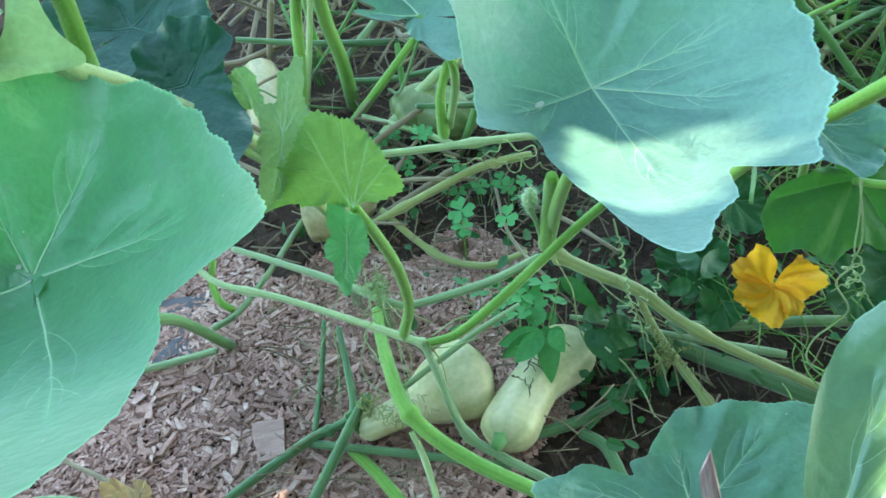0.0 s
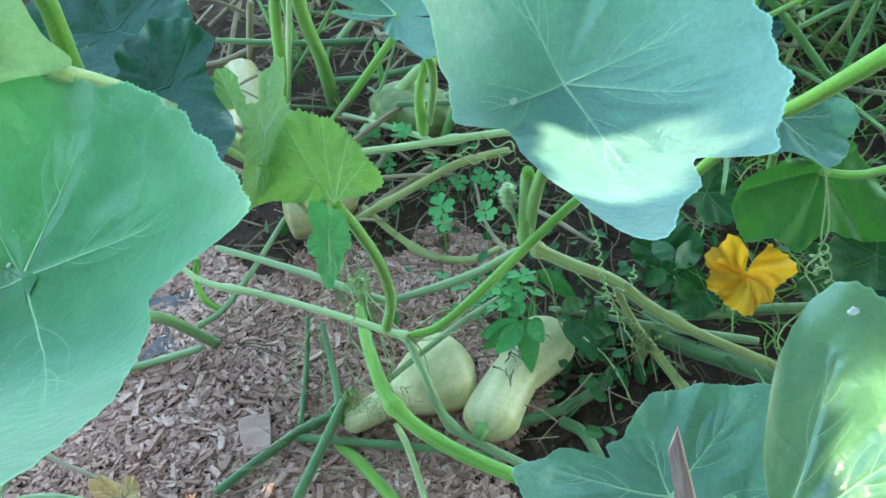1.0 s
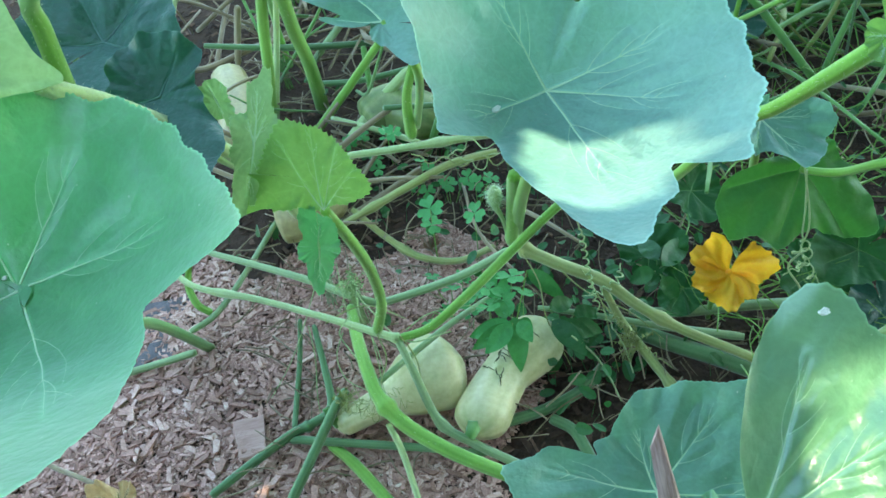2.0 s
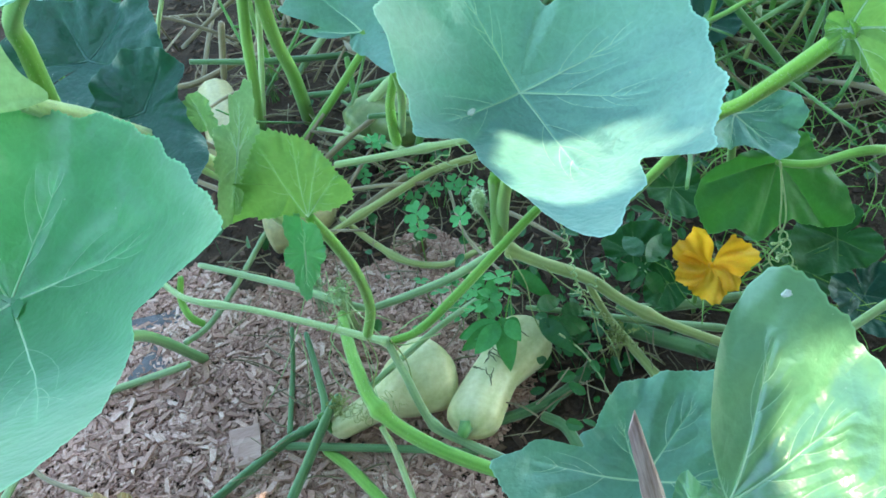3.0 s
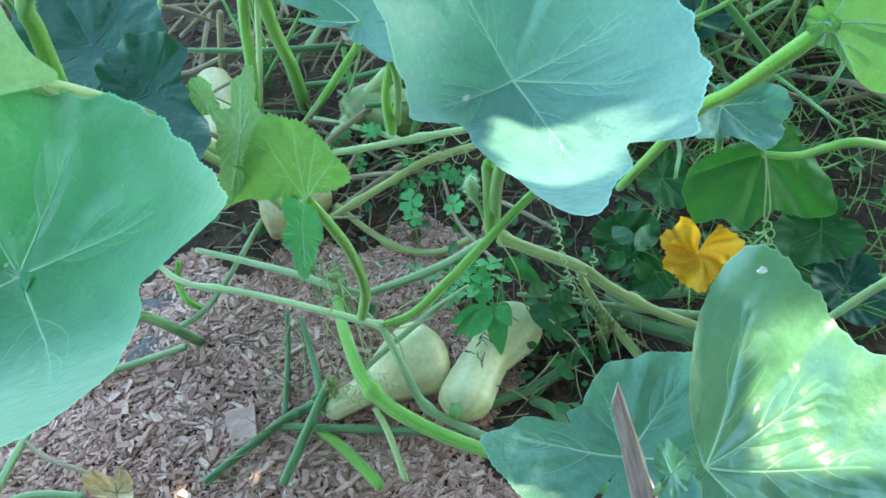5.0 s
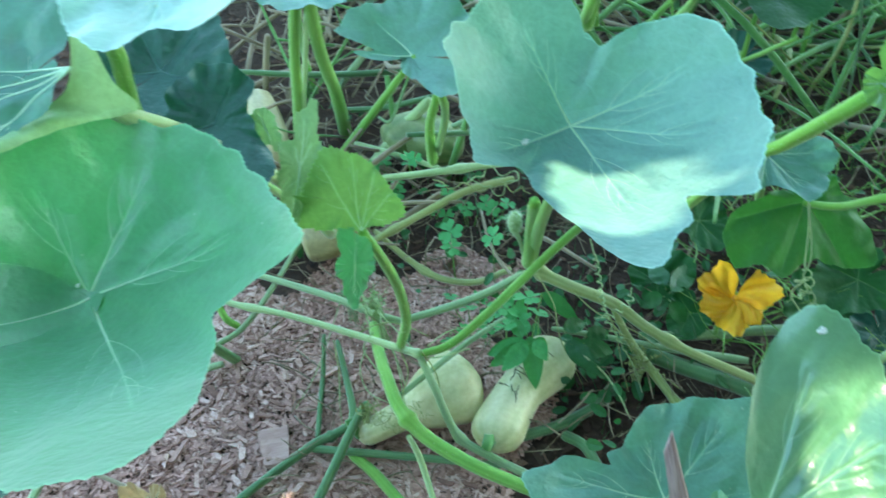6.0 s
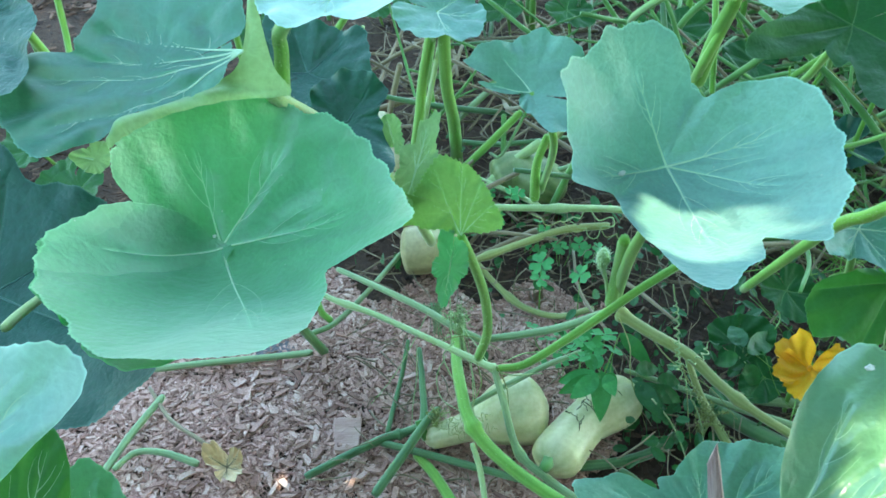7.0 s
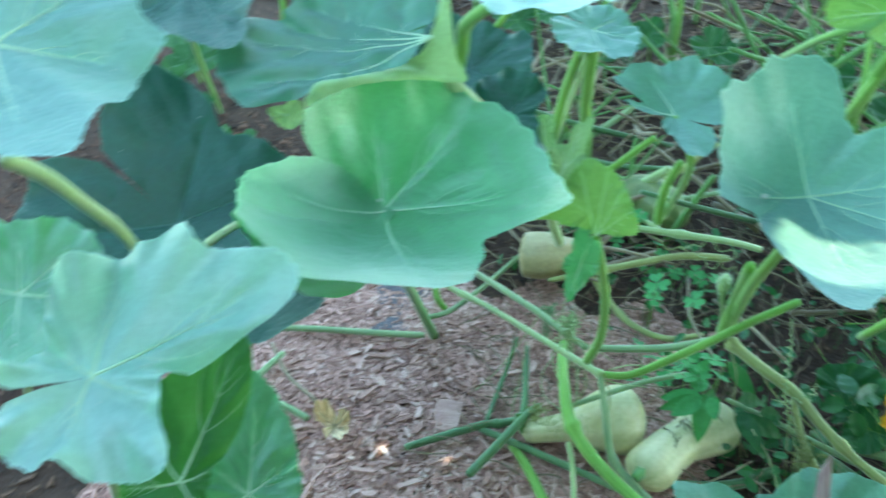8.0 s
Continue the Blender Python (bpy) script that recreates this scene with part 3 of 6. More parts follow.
folded = leaf((-0.348, 0.541, 0.747), (-0.05, -0.35, 0.93), (-0.97, -0.22, -0.13), [105, 110, 117, 124, 131, 139, 146, 149, 153, 156, 152, 147, 142, 122, 99, 82, 78, 77, 75, 76, 109, 113, 117, 121, 125, 130, 132, 134, 135, 130, 99, 83, 68, 53, 55, 58, 60, 62, 64, 66, 71, 88, 97, 95, 95, 95], [0.02, 0.02, 0.02, 0.03, 0.03, 0.03, 0.0, 0.0, 0.02], LEAF_TEAL, "large dark bluish green squash leaf with folded rim", 3, gap=0.4, notch=0.0, veins=(0, -28, -62, 40), vein_from=(-0.105, 0.016), stalk=[(-0.222, 0.562, 0.703), (-0.196, 0.614, 0.636), (-0.144, 0.694, 0.499), (-0.107, 0.738, 0.353)], stalk_from=(-0.226, 0.548, 0.723), stalk_radii=(0.008, 0.008, 0.007), hairs=700, stalk_material=STEM_PALE)
leaf((-0.379, 0.454, 0.705), (0.00, -0.80, 0.60), (-0.99, 0.09, 0.12), [19, 19, 19, 20, 20, 21, 22, 22, 21, 20, 18, 17, 16, 15, 13, 12, 11, 13, 15, 17, 19, 20, 22, 22, 20, 18, 17, 16, 15, 14, 13, 13, 13, 13, 13, 14, 14, 14, 15, 15, 15, 16, 16, 16, 16, 16], [0.01, 0.01, 0.01, 0.01, 0.01, 0.01, 0.01, 0.01, 0.01], LEAF_FLAP, seed=36, parent=folded, veins=(0,), side=False, teeth=0.004, ruffle=0.002, quilt=0.001, gap=0.4, notch=0.0)


def folded_rim(upper, lower, parent, material, bulge):
    """The rim of a leaf turned over, its underside showing: a curved strip between two smooth lines."""
    up, low = curve_through(upper, 8), curve_through(lower, 8)
    base, across = np.array(parent.location), 9
    verts = []
    for k in range(len(up)):
        for i in range(across):
            f = i / (across - 1)
            ripple = 0.0008 * math.sin(k * 0.7) * math.sin(math.pi * f) + 0.001 * math.sin(k * 1.9) * (f > 0.99)
            verts.append(up[k] * (1 - f) + low[k] * f + np.array((0, -0.5, 0.85)) * (bulge * math.sin(math.pi * f) + ripple) - base)
    faces = [(k * across + i, k * across + i + 1, (k + 1) * across + i + 1, (k + 1) * across + i) for k in range(len(up) - 1) for i in range(across - 1)]
    part("folded_rim", mesh_of("folded_rim", verts, faces, material), parent, "pale turned-over rim of the leaf")


folded_rim([(-0.241, 0.603, 0.827), (-0.245, 0.589, 0.799), (-0.250, 0.571, 0.767), (-0.259, 0.555, 0.745), (-0.276, 0.543, 0.737), (-0.292, 0.517, 0.738), (-0.321, 0.479, 0.745), (-0.343, 0.460, 0.747), (-0.350, 0.448, 0.736)], [(-0.236, 0.600, 0.828), (-0.234, 0.585, 0.801), (-0.228, 0.569, 0.774), (-0.220, 0.556, 0.744), (-0.207, 0.548, 0.719), (-0.259, 0.520, 0.729), (-0.304, 0.478, 0.739), (-0.335, 0.450, 0.735), (-0.348, 0.437, 0.729)], folded, LEAF_FLAP, 0.006)
leaf((-0.114, 0.478, 0.880), (0.00, -0.10, 1.00), (-0.03, -0.99, -0.10), [85, 85, 84, 83, 83, 82, 81, 80, 79, 78, 77, 77, 76, 75, 78, 80, 83, 86, 88, 99, 111, 122, 122, 111, 117, 122, 120, 110, 101, 95, 89, 83, 77, 71, 65, 66, 67, 69, 70, 72, 73, 75, 75, 75, 75, 75], [0.02, 0.02, 0.02, 0.02, 0.02, 0.02, 0.02, 0.02, 0.02], LEAF_PALE, "pale mint green squash leaf above the others", 4, stalk=[(-0.207, 0.569, 0.782), (-0.223, 0.593, 0.738), (-0.242, 0.621, 0.663), (-0.292, 0.716, 0.515), (-0.537, 1.193, 0.000)], stalk_radii=(0.006, 0.008, 0.008), hairs=250)
leaf((-0.183, 0.664, 0.611), (0.00, -0.45, 0.89), (0.72, 0.63, 0.31), [103, 103, 103, 103, 104, 108, 112, 115, 116, 116, 107, 96, 78, 60, 49, 46, 43, 39, 37, 41, 47, 54, 59, 60, 61, 61, 62, 62, 62, 63, 62, 62, 61, 61, 59, 55, 52, 48, 51, 55, 59, 63, 67, 71, 75, 77], [0.03, 0.03, 0.03, 0.03, 0.03, 0.03, 0.03, 0.03, 0.03], LEAF_DARK, "bluish squash leaf with crinkled surface, shade in its colour", 5, side=False, veins=(20, 150), quilt=0.003, ruffle=0.004, stalk=[(-0.195, 0.752, 0.474), (-0.234, 1.104, 0.100)])
leaf((-0.259, 0.783, 0.607), (0.00, -0.35, 0.94), (0.71, 0.66, 0.25), [102, 102, 102, 102, 102, 108, 115, 122, 129, 124, 119, 114, 109, 103, 98, 93, 90, 87, 85, 86, 87, 89, 84, 78, 72, 71, 71, 70, 69, 69, 71, 80, 90, 99, 95, 91, 87, 84, 83, 82, 80, 79, 78, 77, 76, 76], [0.03, 0.03, 0.03, 0.03, 0.03, 0.03, 0.03, 0.03, 0.03], LEAF_DARK, "bluish squash leaf, deep shade put into its colour", 6, side=False, veins=(0, 70, -70, 140), stalk=[(-0.265, 0.850, 0.463), (-0.337, 1.260, 0.050)])
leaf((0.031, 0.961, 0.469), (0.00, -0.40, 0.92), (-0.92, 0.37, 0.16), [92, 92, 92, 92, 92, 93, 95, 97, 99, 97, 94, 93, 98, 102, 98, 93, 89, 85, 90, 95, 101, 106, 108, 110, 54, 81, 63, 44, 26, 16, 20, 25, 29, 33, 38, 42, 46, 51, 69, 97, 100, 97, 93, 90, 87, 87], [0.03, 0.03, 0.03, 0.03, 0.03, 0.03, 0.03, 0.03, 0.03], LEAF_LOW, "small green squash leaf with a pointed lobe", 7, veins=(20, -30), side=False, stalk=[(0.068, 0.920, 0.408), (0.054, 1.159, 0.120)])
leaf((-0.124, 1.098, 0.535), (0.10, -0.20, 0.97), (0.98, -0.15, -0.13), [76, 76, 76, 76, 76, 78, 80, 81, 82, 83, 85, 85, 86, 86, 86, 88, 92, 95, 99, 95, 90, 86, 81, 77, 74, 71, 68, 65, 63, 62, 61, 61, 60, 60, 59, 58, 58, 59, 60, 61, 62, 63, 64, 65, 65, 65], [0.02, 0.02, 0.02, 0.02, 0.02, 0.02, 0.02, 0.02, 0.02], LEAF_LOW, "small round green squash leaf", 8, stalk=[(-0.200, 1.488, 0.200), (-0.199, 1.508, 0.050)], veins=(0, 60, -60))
leaf((-0.509, 0.397, 0.577), (0.10, -0.25, 0.96), (0.93, -0.33, -0.18), [158, 159, 162, 163, 161, 160, 158, 156, 153, 151, 151, 152, 153, 153, 158, 165, 171, 178, 198, 220, 231, 242, 251, 224, 197, 185, 173, 161, 149, 142, 139, 137, 133, 128, 122, 117, 122, 141, 161, 182, 196, 191, 180, 168, 168, 168], [0.03, 0.03, 0.03, 0.03, 0.03, 0.03, 0.03, 0.03, 0.03], LEAF_DARK, "large squash leaf under others, their shade in its colour", 9, side=False, stalk=[(-0.541, 0.429, 0.472), (-0.799, 0.740, 0.020)])
leaf((-0.331, 0.048, 0.754), (0.10, -0.20, 0.97), (0.73, 0.69, 0.07), [71, 71, 71, 71, 71, 70, 69, 68, 67, 70, 74, 78, 82, 90, 79, 62, 57, 52, 54, 63, 65, 115, 146, 139, 127, 116, 105, 111, 100, 94, 89, 86, 83, 81, 64, 61, 51, 36, 38, 40, 43, 46, 52, 59, 62, 62], [0.03, 0.0, -0.01, 0.01, 0.02, 0.03, 0.03, 0.03, 0.04], LEAF_PALE, "pale mint green squash leaf with ruffled rim", 10, ruffle=0.008, stalk=[(-0.402, 0.091, 0.624), (-0.636, 0.270, 0.200), (-0.709, 0.321, 0.020)])
leaf((-0.311, 0.066, 0.615), (0.30, -0.30, 0.90), (0.05, 0.95, 0.30), [52, 52, 49, 46, 43, 40, 37, 34, 31, 28, 24, 22, 23, 23, 23, 24, 24, 32, 41, 55, 71, 92, 115, 118, 107, 95, 85, 75, 68, 62, 56, 50, 49, 48, 47, 46, 45, 44, 44, 43, 42, 42, 42, 42, 42, 42], [0.03, 0.03, 0.03, 0.03, 0.03, 0.03, 0.03, 0.03, 0.03], LEAF_GREEN, "green squash leaf hanging on edge", 11, stalk=[(-0.514, 0.257, 0.200), (-0.589, 0.322, 0.020)])
leaf((-0.293, 0.116, 0.531), (0.10, -0.30, 0.95), (-0.26, 0.91, 0.32), [59, 58, 58, 57, 56, 55, 53, 52, 50, 48, 47, 48, 48, 49, 49, 50, 52, 58, 64, 70, 77, 91, 100, 105, 96, 79, 62, 47, 46, 45, 44, 43, 41, 40, 39, 40, 41, 43, 44, 45, 46, 47, 47, 47, 47, 47], [0.02, 0.02, 0.02, 0.02, 0.02, 0.02, 0.02, 0.02, 0.02], LEAF, "green squash leaf low above the mulch", 12, stalk=[(-0.434, 0.279, 0.200), (-0.495, 0.348, 0.020)])
leaf((-0.431, 0.169, 0.919), (0.10, -0.30, 0.95), (0.99, 0.15, -0.06), [64, 65, 65, 66, 66, 67, 67, 68, 68, 71, 79, 86, 94, 102, 111, 124, 137, 144, 129, 112, 107, 102, 97, 99, 111, 101, 96, 93, 92, 93, 95, 96, 97, 99, 100, 101, 100, 97, 95, 93, 92, 92, 92, 92, 92, 92], [0.03, 0.03, 0.02, 0.02, -0.02, 0.0, 0.02, 0.03, 0.03], LEAF_BLUE, "large pale squash leaf at the bed's edge", 13, stalk=[(-0.607, 0.283, 0.751), (-1.040, 0.541, 0.300), (-1.191, 0.575, 0.020)])
leaf((-0.488, 0.150, 0.696), (0.10, -0.30, 0.95), (0.45, 0.86, 0.22), [83, 83, 83, 83, 83, 83, 84, 89, 94, 99, 96, 91, 86, 80, 74, 67, 69, 71, 74, 76, 75, 74, 73, 72, 71, 69, 64, 61, 63, 65, 67, 72, 78, 81, 83, 85, 83, 81, 80, 78, 76, 74, 72, 71, 69, 69], [0.03, 0.03, 0.03, 0.03, 0.03, 0.03, 0.03, 0.03, 0.03], LEAF, "green squash leaf with a light curled rim", 14, stalk=[(-0.613, 0.232, 0.530), (-1.001, 0.480, 0.020)])
leaf((-0.551, 0.578, 0.783), (0.00, -0.30, 0.95), (0.74, -0.64, -0.20), [108, 108, 108, 108, 106, 103, 99, 96, 92, 89, 90, 93, 95, 97, 99, 101, 103, 105, 112, 120, 128, 145, 173, 157, 131, 121, 111, 101, 92, 82, 80, 81, 82, 83, 84, 85, 86, 87, 88, 91, 94, 97, 101, 104, 106, 106], [0.02, 0.02, 0.02, 0.02, 0.02, 0.02, 0.02, 0.02, 0.02], LEAF_DARK, "squash leaf behind, shade put into its colour", 15, stalk=[(-0.971, 1.174, 0.400), (-1.124, 1.455, 0.020)])
leaf((0.228, 0.184, 0.569), (0.05, -0.55, 0.83), (0.46, 0.75, 0.47), [56, 56, 56, 56, 56, 56, 68, 83, 94, 103, 113, 124, 134, 139, 145, 146, 145, 139, 132, 131, 136, 141, 149, 152, 133, 101, 66, 37, 20, 19, 18, 17, 16, 15, 14, 13, 12, 11, 10, 10, 10, 10, 10, 10, 10, 10], [0.03, 0.05, 0.04, 0.02, 0.015, 0.02, 0.03, 0.04, 0.03], LEAF_MID, "large green squash leaf, sunlit on one half", 16, gap=4.0, quilt=0.004, crease=(-22, 0.016, 0.16), veins=(-3, 40, -40, -75, -120), stalk=[(0.271, 0.233, 0.400), (0.316, 0.278, 0.200), (0.355, 0.316, 0.020)], rings=150, segs=520, vein_width=0.0009)
leaf((0.211, 0.196, 0.545), (-0.40, -0.50, 0.77), (-0.3, 0.5, 0.6), [r * 0.62 for r in (26, 25, 21, 22, 23, 25, 27, 32, 38, 34, 26, 22, 18, 14, 16, 18, 20, 26, 34)], [0.02] * 9, LEAF_MID, "small pale young squash leaf, still folded", 17, veins=(0,), side=False, segs=120, stalk=[(0.23, 0.26, 0.36), (0.26, 0.40, 0.02)], stalk_radii=(0.003, 0.004))
leaf((0.234, 0.330, 0.305), (-0.05, -0.25, 0.97), (0.75, 0.63, 0.20), [75, 75, 75, 75, 75, 77, 81, 84, 87, 90, 93, 97, 104, 112, 119, 127, 133, 139, 145, 147, 149, 146, 135, 125, 115, 108, 103, 99, 95, 90, 82, 75, 68, 69, 75, 65, 106, 125, 148, 139, 131, 121, 111, 102, 102, 102], [0.025, 0.025, 0.025, 0.025, 0.025, 0.025, 0.025, 0.025, 0.025], LEAF_LOW, "broad bluish green squash leaf low over the ground", 18, gap=4.0, stalk=[(0.255, 0.366, 0.150), (0.283, 0.401, 0.010)])
leaf((0.474, 0.736, 0.396), (0.10, -0.40, 0.91), (0.47, -0.79, -0.40), [15, 16, 19, 21, 23, 26, 28, 30, 38, 47, 55, 64, 73, 73, 66, 60, 53, 46, 47, 57, 68, 80, 84, 83, 81, 79, 77, 79, 81, 80, 75, 70, 65, 56, 46, 35, 28, 28, 28, 28, 28, 28, 28, 28, 28, 28], [0.03, 0.03, 0.03, 0.03, 0.03, 0.03, 0.03, 0.03, 0.03], LEAF_LOW, "green squash leaf with nibbled rim", 19, stalk=[(0.532, 0.831, 0.200), (0.556, 0.878, 0.020)])
leaf((0.558, 0.754, 0.278), (0.00, -0.60, 0.80), (-0.45, -0.72, -0.54), [19, 20, 21, 23, 24, 25, 26, 28, 29, 30, 37, 46, 55, 64, 92, 110, 119, 129, 133, 133, 113, 109, 114, 108, 91, 86, 80, 89, 100, 111, 121, 129, 115, 101, 87, 78, 70, 62, 55, 55, 55, 55, 55, 55, 55, 55], [-0.01, -0.01, -0.01, -0.01, -0.01, -0.01, -0.01, -0.01, -0.01], LEAF_GREEN, "dark green squash leaf seen from its underside", 20, vein_width=0.0005, side=False, veins=(0, 55, -60), vein_material=STEM_MID, stalk=[(0.590, 0.720, 0.297), (0.641, 0.663, 0.357), (0.994, 0.899, 0.020)], stalk_material=STEM)
leaf((0.472, 0.554, 0.634), (-0.20, -0.75, 0.63), (0.36, -0.65, -0.66), [23, 23, 23, 23, 23, 23, 23, 23, 23, 23, 23, 23, 23, 23, 23, 23, 23, 23, 23, 23, 23, 35, 49, 73, 87, 93, 99, 97, 95, 93, 91, 89, 89, 88, 88, 87, 87, 87, 87, 87, 88, 81, 73, 42, 42, 42], [0.05, 0.06, 0.05, 0.0, -0.02, 0.0, 0.05, 0.06, 0.05], LEAF_UNDER, "bright yellow-green squash leaf, its pale underside showing", 21, stalk=[(0.471, 0.557, 0.629), (0.445, 0.568, 0.595), (0.418, 0.610, 0.525), (0.397, 0.652, 0.465), (0.373, 0.814, 0.200)], stalk_radii=(0.010, 0.008, 0.008, 0.007, 0.007, 0.006), hairs=900, stalk_material=STEM_LIME)
leaf((0.305, 0.772, 0.771), (0.00, -0.30, 0.95), (-0.13, -0.95, -0.30), [108, 105, 100, 94, 89, 84, 79, 77, 77, 77, 77, 78, 78, 78, 78, 78, 78, 78, 91, 105, 118, 132, 146, 129, 107, 103, 100, 97, 93, 90, 89, 91, 93, 94, 96, 98, 99, 101, 103, 105, 106, 108, 108, 108, 108, 108], [0.02, 0.02, 0.02, 0.02, 0.02, 0.02, 0.02, 0.02, 0.02], LEAF, "bluish green squash leaf high above the bed", 22, stalk=[(0.275, 0.769, 0.745), (0.263, 0.792, 0.670), (0.245, 0.845, 0.549), (0.302, 1.279, 0.150)])
leaf((0.253, 0.776, 0.749), (0.10, -0.80, 0.60), (-0.97, -0.21, -0.12), [32, 32, 32, 32, 32, 32, 32, 32, 32, 33, 38, 44, 49, 54, 60, 65, 70, 75, 79, 84, 85, 87, 88, 83, 69, 55, 48, 47, 46, 45, 44, 43, 42, 41, 41, 38, 35, 32, 29, 26, 23, 21, 20, 20, 20, 20], [0.02, 0.02, 0.02, 0.02, 0.02, 0.02, 0.02, 0.02, 0.02], LEAF_UNDER, "yellow-green underside of a small squash leaf", 23, stalk=[(0.197, 0.992, 0.594), (0.229, 1.485, 0.300), (0.236, 1.664, 0.050)])
leaf((0.469, 0.945, 0.587), (0.00, -0.41, 0.91), (-0.96, -0.27, -0.12), [117, 117, 117, 117, 115, 105, 94, 84, 73, 67, 65, 63, 61, 59, 57, 55, 53, 62, 71, 80, 89, 103, 137, 170, 170, 111, 71, 77, 83, 88, 80, 146, 166, 167, 163, 159, 153, 146, 140, 134, 128, 122, 122, 122, 122, 122], [0.02, 0.02, 0.02, 0.02, 0.02, 0.02, 0.02, 0.02, 0.02], LEAF_SHADE_TONE, "squash leaf with shade put into its green", 24, side=False, vein_width=0.0006, vein_material=STEM_MID, stalk=[(0.463, 1.084, 0.400), (0.525, 1.484, 0.100)])

# low leaves under the vines, their shade put into the leaf colour
LOW = [40, 46, 52, 48, 44, 50, 60, 66, 60, 50, 45, 50, 53, 46, 40]
for seed, (spot, way, size, skin) in enumerate([((0.390, 0.826, 0.060), (1, 0.4, 0), 1.0, LEAF_SHADE_TONE), ((0.424, 0.758, 0.050), (-0.6, -0.8, 0), 0.8, LEAF_SHADE_TONE), ((0.608, 0.729, 0.070), (0.8, -0.5, 0), 1.1, LEAF_SHADE_TONE),
                                                ((0.667, 0.727, 0.120), (-1, -0.3, 0), 1.2, LEAF_SHADE_TONE), ((0.691, 0.659, 0.060), (0.2, -1, 0), 1.1, LEAF_DARK), ((0.482, 0.914, 0.100), (0.5, -1, 0), 1.0, LEAF_SHADE_TONE), ((0.686, 1.325, 0.120), (-1, -0.4, 0), 1.3, LEAF_DARK)]):
    leaf(spot, (0.1 * (seed % 3 - 1), -0.35, 0.93), way, [r * size for r in LOW], [0.02] * 9, skin, "low squash leaf, its shade put into the colour", 70 + seed, stalk=[(spot[0] + 0.01, spot[1] + 0.03, spot[2] * 0.5), (spot[0] + 0.015, spot[1] + 0.05, -0.005)], stalk_radii=(0.004, 0.004), segs=160, rings=14, side=False, vein_width=0.0006, vein_material=STEM_MID)

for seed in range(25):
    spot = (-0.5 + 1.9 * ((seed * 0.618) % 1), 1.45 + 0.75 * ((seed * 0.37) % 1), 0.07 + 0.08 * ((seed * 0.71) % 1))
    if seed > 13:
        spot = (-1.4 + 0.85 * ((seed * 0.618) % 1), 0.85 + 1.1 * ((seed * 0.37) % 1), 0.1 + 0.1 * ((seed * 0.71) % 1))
    leaf(spot, (0.2 * math.sin(seed * 2.1), -0.35, 0.93), (math.cos(seed * 1.7), math.sin(seed * 1.7), 0), [r * 1.25 for r in LOW], [0.02] * 9, LEAF_SHADE_TONE, "low squash leaf, its shade put into the colour", 140 + seed, stalk=[(spot[0] + 0.01, spot[1] + 0.03, spot[2] * 0.5), (spot[0] + 0.015, spot[1] + 0.05, -0.005)], stalk_radii=(0.004, 0.004), segs=130, rings=12, side=False, vein_width=0.0006, vein_material=STEM_MID)

# the rest of the bed behind: tall stalks whose unseen big leaves shade the soil
rng = np.random.default_rng(90)
for seed in range(30):
    y = 1.5 + 1.2 * (seed % 10) / 10 + rng.uniform(0, 0.1)
    x = -1.5 + 3.2 * ((seed * 0.618) % 1)
    z = max(1.2 - (y + 0.2) * 0.4 + rng.uniform(0.1, 0.2), 0.25)
    foot = (x + rng.normal() * 0.05, y + rng.normal() * 0.05, -0.01)
    way = (rng.normal(), rng.normal() - 0.5, 0)
    leaf((x, y, z), (rng.normal() * 0.15, -0.2 + rng.normal() * 0.1, 0.95), way, [r * rng.uniform(1.9, 2.4) for r in LOW], [0.03] * 9, LEAF_GREEN if seed % 3 else LEAF_TEAL, "big green squash leaf high on its stalk", 100 + seed, stalk=[(x + 0.01, y, z * 0.6), (foot[0], foot[1], z * 0.3), foot], stalk_radii=(0.005, 0.007, 0.008, 0.009), stalk_material=(STEM, STEM_MID)[seed % 2], segs=130, rings=12, side=False)

# the young, folded leaf in the middle
young = thing("young_squash_leaf", (-0.052, 0.592, 0.494), "young yellow-green squash leaf, folded and torn", "leaf", "squash leaves")
leaf((-0.052, 0.593, 0.540), (0.10, -0.86, 0.50), (0.96, -0.05, -0.28), [59, 59, 63, 73, 82, 54, 48, 42, 35, 30, 31, 31, 31, 32, 32, 32, 33, 34, 40, 45, 51, 59, 60, 54, 50, 46, 43, 43, 43, 43, 43, 45, 47, 49, 51, 53, 56, 60, 63, 60, 55, 53, 52, 51, 51, 51], [-0.01, -0.01, -0.01, -0.01, -0.01, -0.01, -0.01, -0.01, -0.01], LEAF_UNDER, seed=31, parent=young, gap=0.4, notch=0.0, veins=(20, 60, 100, 140), vein_from=(0.015, -0.031), quilt=0.0008, ruffle=0.003, teeth=0.05, vein_width=0.0005)
leaf((-0.099, 0.618, 0.576), (0.41, -0.76, 0.51), (0.27, 0.63, 0.73), [64, 57, 45, 38, 35, 32, 29, 26, 22, 23, 24, 25, 26, 26, 27, 28, 29, 31, 34, 36, 39, 56, 73, 58, 54, 31, 29, 30, 31, 32, 29, 27, 25, 23, 21, 21, 23, 25, 27, 29, 30, 32, 43, 59, 73, 73], [0.0, 0.0, 0.0, 0.0, 0.0, 0.0, 0.0, 0.0, 0.0], LEAF_TORN, seed=32, parent=young, gap=0.5, notch=0.0, veins=(0, 180, 25, -25), quilt=0.002, ruffle=0.002, teeth=0.06)
